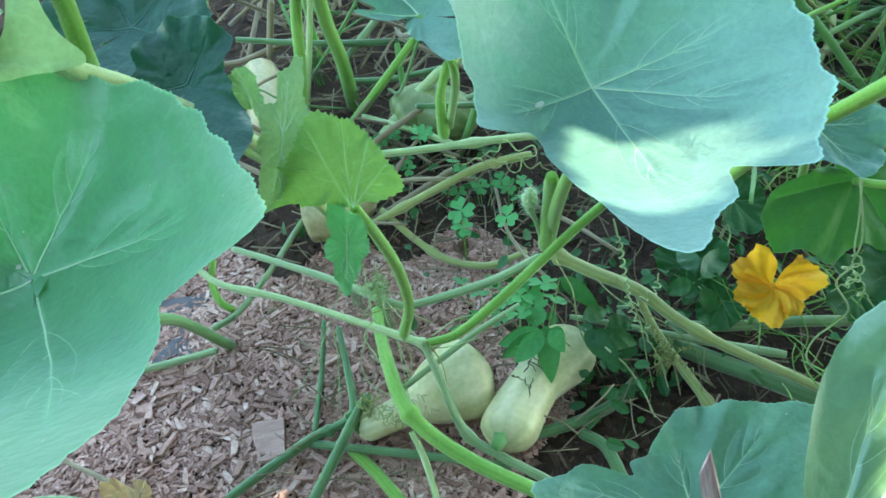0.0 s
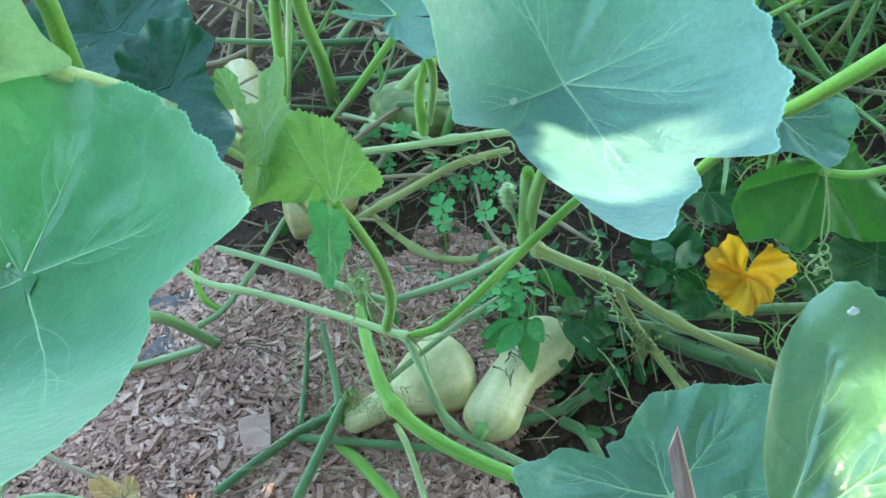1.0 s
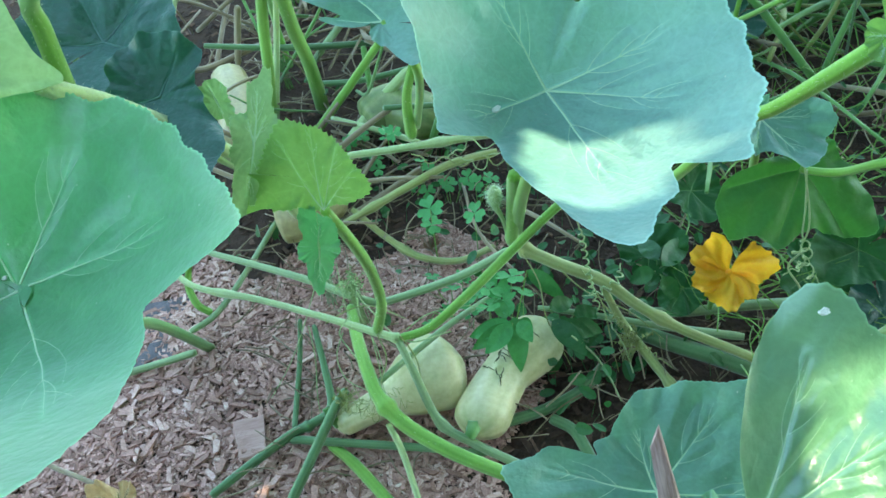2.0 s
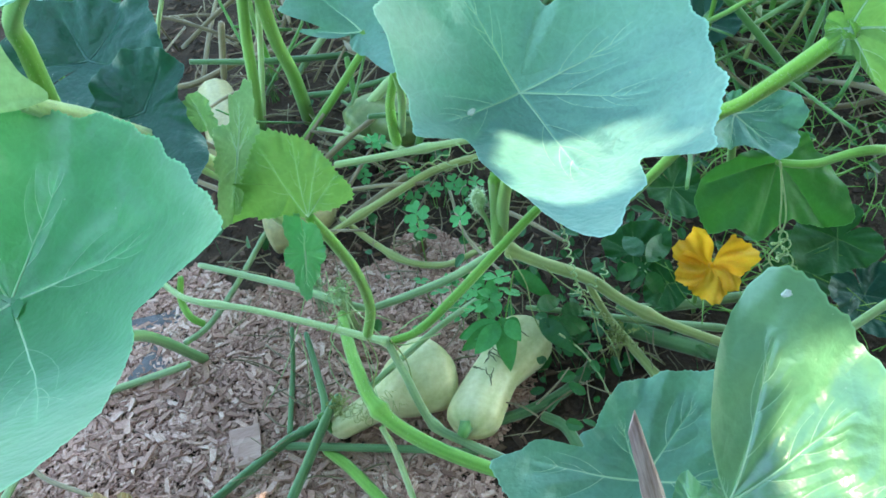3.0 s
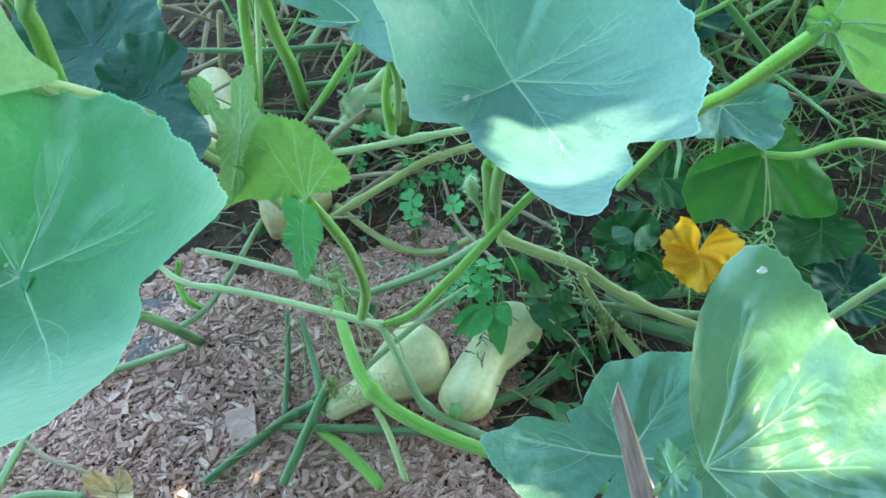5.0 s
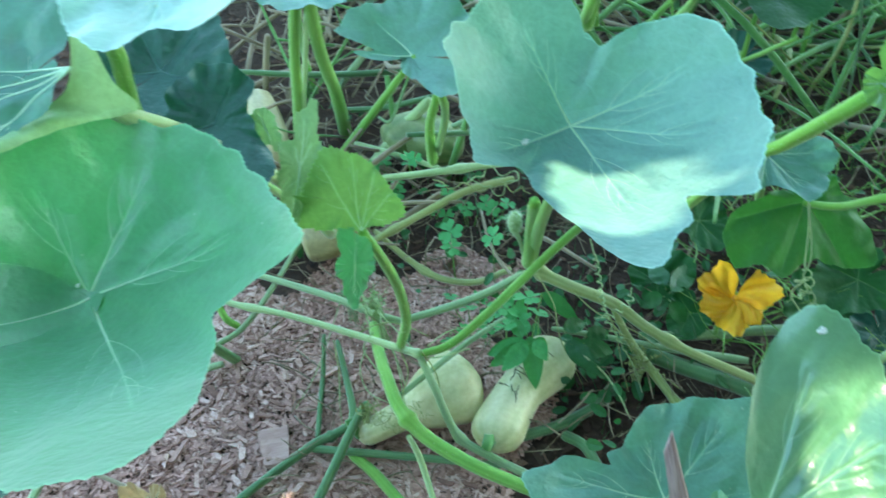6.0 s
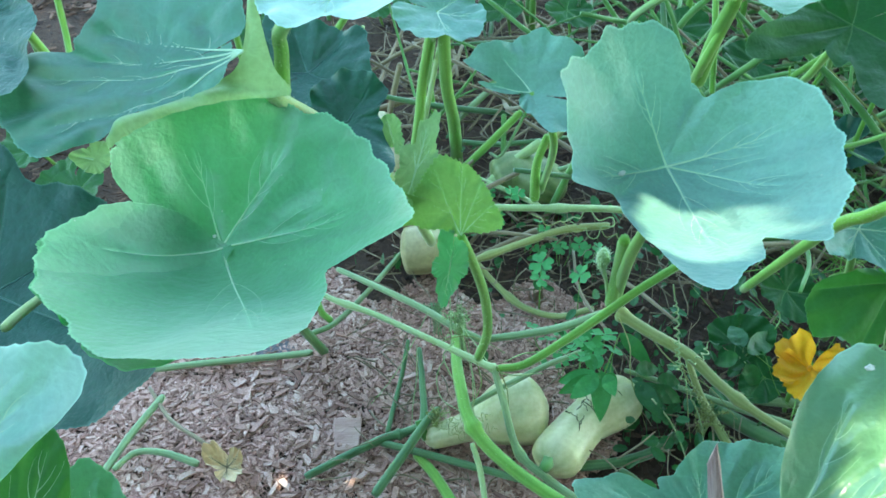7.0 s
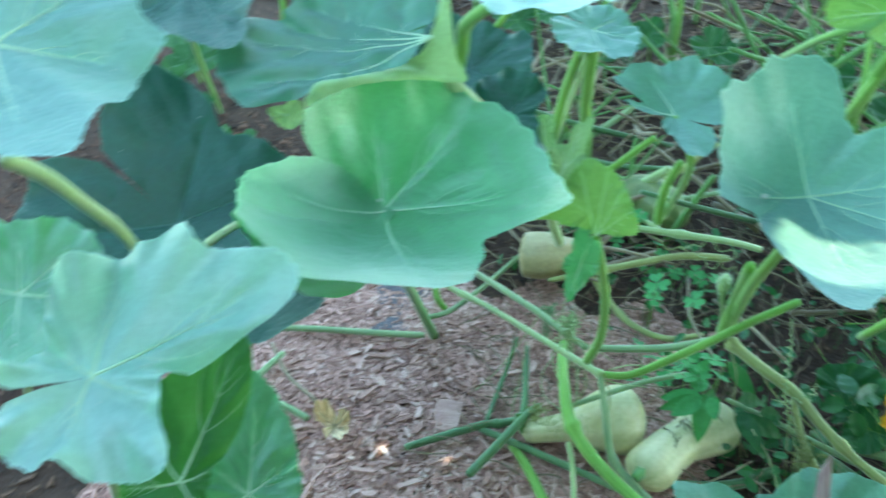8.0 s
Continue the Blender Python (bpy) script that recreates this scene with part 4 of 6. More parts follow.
leaf((-0.136, 0.674, 0.587), (-0.30, -0.81, 0.51), (-0.29, 0.58, 0.76), [26, 27, 28, 28, 26, 23, 21, 18, 15, 16, 17, 18, 18, 19, 20, 21, 22, 22, 23, 24, 24, 23, 23, 23, 22, 22, 22, 22, 21, 19, 17, 17, 17, 17, 17, 17, 17, 17, 17, 17, 17, 17, 17, 17, 17, 17], [0.02, 0.02, 0.02, 0.02, 0.02, 0.02, 0.02, 0.02, 0.02], LEAF_TORN, seed=33, parent=young, gap=0.5, notch=0.0, veins=(0, 180), quilt=0.002, ruffle=0.002, teeth=0.05)
leaf((-0.061, 0.573, 0.463), (-0.10, -0.95, 0.30), (-0.17, -0.28, -0.95), [53, 54, 55, 46, 35, 24, 20, 21, 21, 21, 21, 22, 22, 22, 22, 23, 23, 23, 23, 28, 35, 42, 51, 51, 36, 32, 29, 25, 22, 20, 20, 21, 21, 22, 23, 23, 24, 25, 25, 28, 32, 36, 39, 43, 44, 44], [0.03, 0.03, 0.03, 0.03, 0.03, 0.03, 0.03, 0.03, 0.03], LEAF, seed=34, parent=young, gap=0.5, notch=0.0, veins=(0, 180), quilt=0.002, ruffle=0.002, teeth=0.05)
vine("stalk", [(-0.048, 0.593, 0.495), (-0.036, 0.615, 0.428), (-0.025, 0.641, 0.341), (-0.024, 0.659, 0.251), (-0.040, 0.667, 0.182)], (0.005, 0.006, 0.0065, 0.0065), STEM, "ridged green leaf stalk", hairs=250, hang=young)


# ---- vines ----
def v(points, radii, material, label, **more):
    return vine("squash_vine", points, radii, material, label, "vine", "squash vines", **more)


v([(-0.091, 0.806, 0.070), (-0.083, 0.739, 0.090), (-0.069, 0.665, 0.110), (-0.053, 0.610, 0.110), (-0.021, 0.566, 0.100), (0.037, 0.520, 0.090), (0.113, 0.476, 0.080), (0.212, 0.424, 0.070), (0.309, 0.378, 0.050)], (0.008, 0.009, 0.010, 0.009, 0.008), STEM, "thick bright green squash vine across the fruit", knots=(0.42, 0.85), hairs=500)
v([(-0.396, 0.937, 0.100), (-0.335, 0.872, 0.100), (-0.229, 0.817, 0.110), (-0.120, 0.745, 0.130), (-0.052, 0.693, 0.150), (-0.012, 0.664, 0.160)], (0.0042, 0.0045, 0.005), STEM_PALE, "pale ridged squash vine among the squash plants", knots=(0.3, 0.98), ridges=0.2, hairs=350)
v([(-0.016, 0.667, 0.160), (-0.001, 0.631, 0.130), (0.024, 0.580, 0.070), (0.069, 0.548, 0.050), (0.119, 0.516, 0.040), (0.173, 0.479, 0.030)], (0.005, 0.006, 0.006), STEM_GREY, "pale bluish green squash vine", knots=(0.42,))
v([(-0.012, 0.666, 0.160), (0.030, 0.668, 0.170), (0.084, 0.687, 0.200), (0.150, 0.732, 0.220), (0.201, 0.756, 0.250), (0.261, 0.783, 0.280)], (0.0055, 0.0065, 0.006), STEM, "bright green squash vine among the squash plants", hairs=300)
v([(-0.041, 0.813, 0.060), (0.026, 0.810, 0.080), (0.093, 0.812, 0.100), (0.164, 0.812, 0.140)], (0.006, 0.0065, 0.006), STEM_GREY, "pale bluish green squash vine")
v([(-0.340, 0.992, 0.050), (-0.255, 0.938, 0.060), (-0.157, 0.874, 0.070), (-0.093, 0.830, 0.070), (-0.046, 0.811, 0.060)], (0.005, 0.006, 0.006), STEM_GREY, "pale bluish green squash vine")
v([(0.182, 0.813, 0.140), (0.231, 0.780, 0.130), (0.291, 0.742, 0.120), (0.333, 0.705, 0.100), (0.389, 0.664, 0.080), (0.468, 0.618, 0.060), (0.560, 0.567, 0.030)], (0.009, 0.009, 0.007, 0.006), STEM_OLIVE, "olive green squash vine among the squash plants", knots=(0.02, 0.6))
v([(0.198, 0.764, 0.050), (0.272, 0.736, 0.050), (0.360, 0.699, 0.050), (0.483, 0.653, 0.050)], (0.004, 0.005, 0.006), STEM_GREY, "bluish green squash vine among the squash plants")
v([(0.338, 0.743, 0.030), (0.424, 0.727, 0.030), (0.522, 0.721, 0.030), (0.650, 0.703, 0.030), (0.779, 0.687, 0.020)], (0.007, 0.008, 0.008), STEM_GREY, "bluish green squash vine beside the flower")
v([(0.293, 0.749, 0.100), (0.314, 0.709, 0.060), (0.339, 0.658, 0.040), (0.361, 0.605, 0.030), (0.375, 0.557, 0.020)], (0.005, 0.007, 0.006), STEM_OLIVE, "dry olive squash vine among the squash plants", knots=(0.75,))
v([(0.317, 0.733, 0.020), (0.380, 0.677, 0.030), (0.444, 0.635, 0.030), (0.534, 0.579, 0.020)], (0.012, 0.012, 0.012), STEM_DARK, "thick dark green squash vine on the ground")
v([(-0.314, 0.553, 0.010), (-0.255, 0.591, 0.015), (-0.194, 0.627, 0.020), (-0.164, 0.639, 0.020), (-0.135, 0.657, 0.030), (-0.142, 0.724, 0.040), (-0.155, 0.797, 0.050)], (0.006, 0.007, 0.006, 0.004), STEM_DARK, "dark green squash vine on the mulch", knots=(0.45,))
v([(-0.204, 0.622, 0.015), (-0.119, 0.599, 0.020), (-0.005, 0.571, 0.020), (0.083, 0.548, 0.020)], (0.006, 0.006, 0.005), STEM_DARK, "dark green squash vine on the mulch")
v([(-0.194, 0.515, 0.030), (-0.162, 0.572, 0.040), (-0.127, 0.638, 0.050), (-0.108, 0.668, 0.050)], (0.007, 0.007, 0.006), STEM_DARK, "dark green squash vine on the mulch")
v([(-0.142, 0.607, 0.010), (-0.106, 0.566, 0.012), (-0.056, 0.495, 0.010)], (0.007, 0.008, 0.008), STEM, "green squash vine on the mulch")
v([(-0.047, 0.584, 0.080), (-0.033, 0.551, 0.060), (-0.018, 0.486, 0.030)], (0.004, 0.0045, 0.004), STEM_PALE, "thin pale squash stalk among the squash plants")
v([(-0.640, 0.753, 0.015), (-0.561, 0.770, 0.015), (-0.480, 0.784, 0.015), (-0.416, 0.795, 0.015), (-0.354, 0.803, 0.020)], (0.006, 0.006, 0.006), STEM_GREY, "pale squash vine on the mulch")
v([(-0.363, 0.838, 0.030), (-0.321, 0.870, 0.030), (-0.272, 0.943, 0.040), (-0.219, 1.044, 0.050)], (0.005, 0.005, 0.0045), STEM_GREY, "dull green squash vine")
v([(-0.350, 0.925, 0.100), (-0.359, 0.903, 0.070), (-0.348, 0.877, 0.050), (-0.331, 0.872, 0.030)], (0.005, 0.006, 0.006), STEM, "short curved green squash stalk")
v([(-0.175, 0.806, 0.060), (-0.182, 0.750, 0.030), (-0.189, 0.685, 0.020), (-0.192, 0.636, 0.020)], (0.0035, 0.004, 0.004), STEM_DARK, "thin dull green stalk among the squash plants")
v([(0.116, 0.596, 0.012), (0.178, 0.607, 0.012), (0.235, 0.629, 0.012), (0.280, 0.665, 0.012)], (0.008, 0.008, 0.008), STEM_DARK, "dark green squash vine on the ground")
v([(0.183, 0.591, 0.012), (0.211, 0.566, 0.012), (0.224, 0.521, 0.012), (0.233, 0.468, 0.010)], (0.008, 0.008, 0.008), STEM_DARK, "dark green squash vine on the ground")
v([(-0.148, 0.983, 0.050), (-0.061, 1.010, 0.070), (0.026, 1.038, 0.090), (0.102, 1.066, 0.100), (0.187, 1.080, 0.100)], (0.005, 0.007, 0.007), STEM_OLIVE, "olive brown squash vine", knots=(0.3,))
v([(-0.131, 1.018, 0.030), (-0.042, 1.054, 0.050), (0.050, 1.110, 0.060)], (0.006, 0.007, 0.007), STRAW, "dry brown squash vine")
v([(-0.082, 1.033, 0.060), (-0.031, 0.984, 0.030), (0.023, 0.934, 0.020), (0.089, 0.902, 0.030), (0.148, 0.877, 0.080)], (0.0055, 0.006, 0.005), STEM_OLIVE, "curved pale olive stalk", knots=(0.4,))
v([(-0.075, 1.107, 0.120), (-0.003, 1.105, 0.120), (0.090, 1.094, 0.130), (0.181, 1.082, 0.140), (0.240, 1.072, 0.140)], (0.006, 0.0065, 0.006), STEM_PALE, "pale squash vine among the squash plants", knots=(0.5,))
v([(0.062, 1.091, 0.300), (0.044, 1.110, 0.220), (0.042, 1.119, 0.130)], (0.007, 0.008, 0.010), STEM, "upright green squash stalk", hairs=120)
v([(0.010, 1.324, 0.200), (-0.066, 1.338, 0.100), (-0.150, 1.312, 0.020)], (0.007, 0.008, 0.008), STEM, "leaning green squash stalk")
v([(0.053, 1.288, 0.150), (-0.016, 1.293, 0.080), (-0.085, 1.238, 0.040)], (0.010, 0.011, 0.010), STEM_PALE, "leaning pale squash stalk")
v([(-0.132, 1.238, 0.450), (-0.142, 1.309, 0.280), (-0.138, 1.368, 0.150), (-0.138, 1.391, 0.070), (-0.141, 1.417, -0.010)], (0.011, 0.013, 0.014), STEM, "thick upright green squash stalk", hairs=200)
v([(-0.151, 1.246, 0.450), (-0.186, 1.293, 0.300), (-0.202, 1.300, 0.200), (-0.227, 1.339, 0.080), (-0.247, 1.390, -0.010)], (0.009, 0.010, 0.010), STEM, "upright green squash stalk")
v([(-0.153, 1.371, 0.350), (-0.189, 1.410, 0.200), (-0.224, 1.382, 0.060), (-0.242, 1.398, -0.010)], (0.005, 0.006, 0.006), STEM_PALE, "thin upright pale stalk")
v([(-0.300, 1.317, 0.400), (-0.341, 1.315, 0.320), (-0.366, 1.337, 0.250), (-0.428, 1.452, 0.100), (-0.470, 1.538, -0.010)], (0.004, 0.004, 0.004, 0.004), STEM_PALE, "thin bristly stalk among the squash plants", hairs=80)
v([(0.162, 0.703, 0.400), (0.170, 0.783, 0.260), (0.171, 0.828, 0.140)], (0.008, 0.009, 0.010), STEM, "upright green squash stalk", hairs=100)
v([(-0.416, 1.533, 0.060), (-0.366, 1.538, 0.060), (-0.275, 1.570, 0.070), (-0.196, 1.573, 0.080)], (0.006, 0.007, 0.006), STRAW, "dry pale stalk on the soil")
v([(-0.272, 1.522, 0.200), (-0.296, 1.546, 0.120), (-0.315, 1.546, 0.050)], (0.007, 0.007, 0.007), STRAW, "dry upright straw stalk")
v([(-0.046, 1.595, 0.120), (-0.069, 1.578, 0.100), (-0.117, 1.539, 0.070), (-0.157, 1.513, 0.040)], (0.008, 0.008, 0.007), STEM_GREY, "dull pale squash stem in the tangle")
v([(-0.144, 1.430, 0.050), (-0.058, 1.405, 0.060), (0.025, 1.401, 0.070), (0.114, 1.435, 0.060)], (0.006, 0.006, 0.005), STEM_DARK, "dull green squash stem in the tangle")
v([(-0.113, 1.309, 0.050), (-0.023, 1.227, 0.070), (0.053, 1.149, 0.090)], (0.005, 0.005, 0.005), STEM_PALE, "pale squash stem in the tangle")
v([(0.147, 1.399, 0.160), (0.061, 1.350, 0.090), (-0.021, 1.317, 0.040), (-0.077, 1.318, 0.000)], (0.006, 0.007, 0.007), STEM_OLIVE, "olive squash stem leaning in the tangle")
v([(0.169, 1.274, 0.120), (0.085, 1.267, 0.090), (-0.011, 1.283, 0.050), (-0.072, 1.299, 0.030)], (0.005, 0.006, 0.006), STEM_GREY, "dull pale squash stem in the tangle")
v([(-0.029, 1.407, 0.140), (-0.029, 1.366, 0.070), (-0.026, 1.328, 0.010)], (0.006, 0.006, 0.006), STEM_MID, "upright green squash stem in the tangle")
v([(0.136, 1.209, 0.200), (0.111, 1.220, 0.120), (0.083, 1.211, 0.050), (0.065, 1.214, 0.000)], (0.006, 0.007, 0.007), STEM_MID, "upright green squash stem in the tangle")
for line in ([(-0.141, 1.654, 0.060), (-0.174, 1.603, 0.040)], [(-0.055, 1.593, 0.080), (-0.119, 1.500, 0.030)], [(-0.023, 1.571, 0.080), (-0.090, 1.491, 0.030)], [(-0.003, 1.445, 0.080), (-0.114, 1.407, 0.030)], [(0.062, 1.517, 0.060), (-0.066, 1.392, 0.030)], [(-0.119, 1.295, 0.030), (0.009, 1.171, 0.030)], [(0.018, 1.615, 0.050), (-0.104, 1.557, 0.040)]):
    a, b = np.array(line[0]), np.array(line[1])
    vine("dry_straw", [tuple(a), tuple((a + b) / 2 + (0.006, 0.004, 0.004)), tuple(b)], (0.0028, 0.003, 0.0028), STRAW, "dry straw-coloured stem lying in the tangle", "dry straw", "tangle behind the squashes", sides=8)
v([(-0.378, 0.259, 0.682), (-0.386, 0.289, 0.667), (-0.402, 0.356, 0.630)], (0.004, 0.004, 0.004), STEM_PALE, "thin pale leaf stalk")
v([(-0.435, 0.143, 0.845), (-0.426, 0.164, 0.817), (-0.428, 0.191, 0.772), (-0.429, 0.217, 0.728), (-0.434, 0.237, 0.685)], (0.0055, 0.005, 0.005), STEM_PALE, "pale curved leaf stalk", hairs=150)
v([(-0.629, 0.709, 0.020), (-0.569, 0.645, 0.020), (-0.507, 0.608, 0.020), (-0.464, 0.583, 0.020)], (0.003, 0.0035, 0.003), STRAW, "thin dry curved stalk on the mulch")
v([(-0.637, 0.524, 0.030), (-0.625, 0.607, 0.020), (-0.597, 0.692, 0.020)], (0.006, 0.006, 0.006), STEM_GREY, "pale green squash vine on the mulch")
v([(-0.622, 0.535, 0.030), (-0.597, 0.569, 0.030), (-0.549, 0.571, 0.030), (-0.491, 0.560, 0.020)], (0.0045, 0.005, 0.006), STEM_GREY, "green squash vine end on the mulch")
v([(-0.958, 1.220, 0.490), (-0.973, 1.279, 0.400), (-0.969, 1.318, 0.300)], (0.009, 0.009, 0.009), STEM, "leaning green squash stalk")
v([(-1.037, 1.518, 0.400), (-1.039, 1.497, 0.300), (-1.026, 1.456, 0.250)], (0.007, 0.007, 0.007), STEM, "upright green squash stalk")
v([(0.248, 0.823, 0.566), (0.256, 0.805, 0.641), (0.265, 0.778, 0.705)], (0.009, 0.009, 0.008), STEM, "upright green leaf stalk")
v([(0.396, 1.474, 0.400), (0.402, 1.426, 0.300), (0.408, 1.393, 0.200)], (0.006, 0.006, 0.006), STEM, "upright green leaf stalk")
v([(0.591, 0.581, 0.07), (0.642, 0.592, 0.1), (0.691, 0.6, 0.13), (0.768, 0.618, 0.15)], (0.005, 0.006, 0.006, 0.006), STEM_PALE, "pale squash stalk among the squash plants")
v([(0.123, 0.759, 0.1), (0.056, 0.708, 0.115), (-0.008, 0.662, 0.115), (-0.059, 0.635, 0.1)], (0.004, 0.0045, 0.004), STEM_GREY, "dull grey-green stalk across the squash")


# ---- squashes ----
def squash(axis, radii, label, seed, flat=0.92, stub=None, scars=(), skin=SKIN, blunt=0.10):
    """A bottle-shaped fruit along an axis, its skin faintly ribbed, with a stub of its stalk."""
    base = np.array(axis[0])
    ob = thing("butternut_squash", base, label, "squash", "butternut squashes")
    path = curve_through(np.array(axis) - base, 26)
    n, sides = len(path), 40
    u = np.linspace(0, 1, n)
    rad = np.interp(u, np.linspace(0, 1, len(radii)), radii)
    kernel = np.array([1, 2, 3, 2, 1]) / 9
    for _ in range(4):
        rad = np.convolve(np.pad(rad, 2, mode="edge"), kernel, "valid")
    rad *= np.sqrt(1 - (1 - np.clip(u / blunt, 0.03, 1)) ** 2) * np.sqrt(1 - (1 - np.clip((1 - u) / 0.18, 0.03, 1)) ** 2)
    tan = np.gradient(path, axis=0)
    tan /= np.linalg.norm(tan, axis=1)[:, None]
    verts, stripe = [], []
    for k in range(n):
        side = np.cross(tan[k], (0, 0, 1))
        side /= np.linalg.norm(side)
        up = np.cross(side, tan[k])
        for j in range(sides):
            a = 2 * math.pi * j / sides
            rib = 1 + 0.014 * math.cos(10 * a + 0.4 * math.sin(3 * u[k] + seed))
            r = rad[k] * rib * (1 + 0.02 * noise.noise((path[k][0] * 25 + seed, path[k][1] * 25, math.cos(a) * 0.8)))
            verts.append(path[k] + r * (math.cos(a) * side + math.sin(a) * up * flat))
            stripe.append(0.5 + 0.5 * math.cos(10 * a + 0.4 * math.sin(3 * u[k] + seed) + 3.14 * 0) * (0.6 + 0.4 * noise.noise((a * 4, u[k] * 7, seed))))
    faces = [(k * sides + j, k * sides + (j + 1) % sides, (k + 1) * sides + (j + 1) % sides, (k + 1) * sides + j) for k in range(n - 1) for j in range(sides)]
    verts += [path[0] - tan[0] * 0.001, path[-1] + tan[-1] * 0.001]
    stripe += [0.5, 0.5]
    e0, e1 = len(verts) - 2, len(verts) - 1
    faces += [(e0, (j + 1) % sides, j) for j in range(sides)]
    faces += [(e1, (n - 1) * sides + j, (n - 1) * sides + (j + 1) % sides) for j in range(sides)]
    me = mesh_of("body", verts, faces, skin)
    me.attributes.new("stripe", "FLOAT", "POINT").data.foreach_set("value", np.array(stripe, np.float32))
    body = part("body", me, ob)
    if stub:
        tv, tf, _, _ = tube_data(np.array(stub) - base, (0.010, 0.008, 0.007), 10, 0.14)
        part("stalk_stub", mesh_of("stalk_stub", tv, tf, STEM_MID), ob, "dark green ridged stalk stub")
    for (k, a0, length, run) in scars:
        rng = np.random.default_rng(int(k * 100) + seed)
        pts, kk, aa = [], k * (n - 1), a0
        for _ in range(7):
            i = int(min(max(kk, 0), n - 1))
            side = np.cross(tan[i], (0, 0, 1))
            side /= np.linalg.norm(side)
            up = np.cross(side, tan[i])
            pts.append(path[i] + rad[i] * 1.012 * (math.cos(aa) * side + math.sin(aa) * up * flat))
            kk += run * length + rng.normal() * 0.6
            aa += (1 - abs(run)) * length * 0.12 + rng.normal() * 0.05
        tv, tf, _, _ = tube_data(pts, (0.0003, 0.0014, 0.0008, 0.0015, 0.0003), 5, 0.4, 3)
        part("scar", mesh_of("scar", tv, tf, CORK), body, "dark corky crack in the skin")
    return ob


squash([(-0.128, 0.622, 0.028), (-0.086, 0.638, 0.030), (-0.039, 0.654, 0.036), (0.022, 0.675, 0.046), (0.068, 0.691, 0.046)], (0.020, 0.021, 0.022, 0.024, 0.033, 0.050, 0.060, 0.058, 0.048), "pale green butternut squash lying on the mulch", 1, stub=[(-0.122, 0.625, 0.030), (-0.133, 0.634, 0.040), (-0.138, 0.643, 0.050)])
squash([(0.071, 0.563, 0.046), (0.090, 0.602, 0.044), (0.128, 0.655, 0.044), (0.170, 0.692, 0.048), (0.210, 0.728, 0.050)], (0.036, 0.040, 0.041, 0.038, 0.036, 0.040, 0.046, 0.045, 0.042), "pale green butternut squash with cracked, scarred skin", 2, blunt=0.2, stub=[(0.069, 0.569, 0.062), (0.065, 0.554, 0.072), (0.061, 0.549, 0.070)],
       scars=((0.36, 1.2, 1.8, 0.8), (0.44, 1.7, 1.5, 0.3), (0.58, 1.35, 1.4, 0.2), (0.68, 1.75, 1.6, 0.7), (0.78, 1.15, 1.3, 0.2), (0.40, 1.35, 1.6, 0.8), (0.52, 1.5, 1.6, 0.6), (0.55, 1.05, 1.4, 0.1), (0.48, 1.9, 1.5, 0.8), (0.7, 1.3, 1.2, 0.1), (0.75, 1.6, 2, 0.5), (0.63, 1.0, 1.5, 0.4)))
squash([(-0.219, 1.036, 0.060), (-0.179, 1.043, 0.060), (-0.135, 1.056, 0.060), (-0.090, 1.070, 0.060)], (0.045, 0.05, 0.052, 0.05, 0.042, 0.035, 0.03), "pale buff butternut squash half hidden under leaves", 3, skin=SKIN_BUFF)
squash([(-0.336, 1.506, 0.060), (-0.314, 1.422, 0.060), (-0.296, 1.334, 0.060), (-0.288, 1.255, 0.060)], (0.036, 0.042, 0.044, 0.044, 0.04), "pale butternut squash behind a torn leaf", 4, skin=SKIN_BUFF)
squash([(-0.049, 1.279, 0.050), (0.003, 1.300, 0.060), (0.051, 1.272, 0.060), (0.101, 1.232, 0.050)], (0.04, 0.05, 0.053, 0.05, 0.04), "striped squash, its shade put into a darker green skin", 5, skin=SKIN_SHADED)


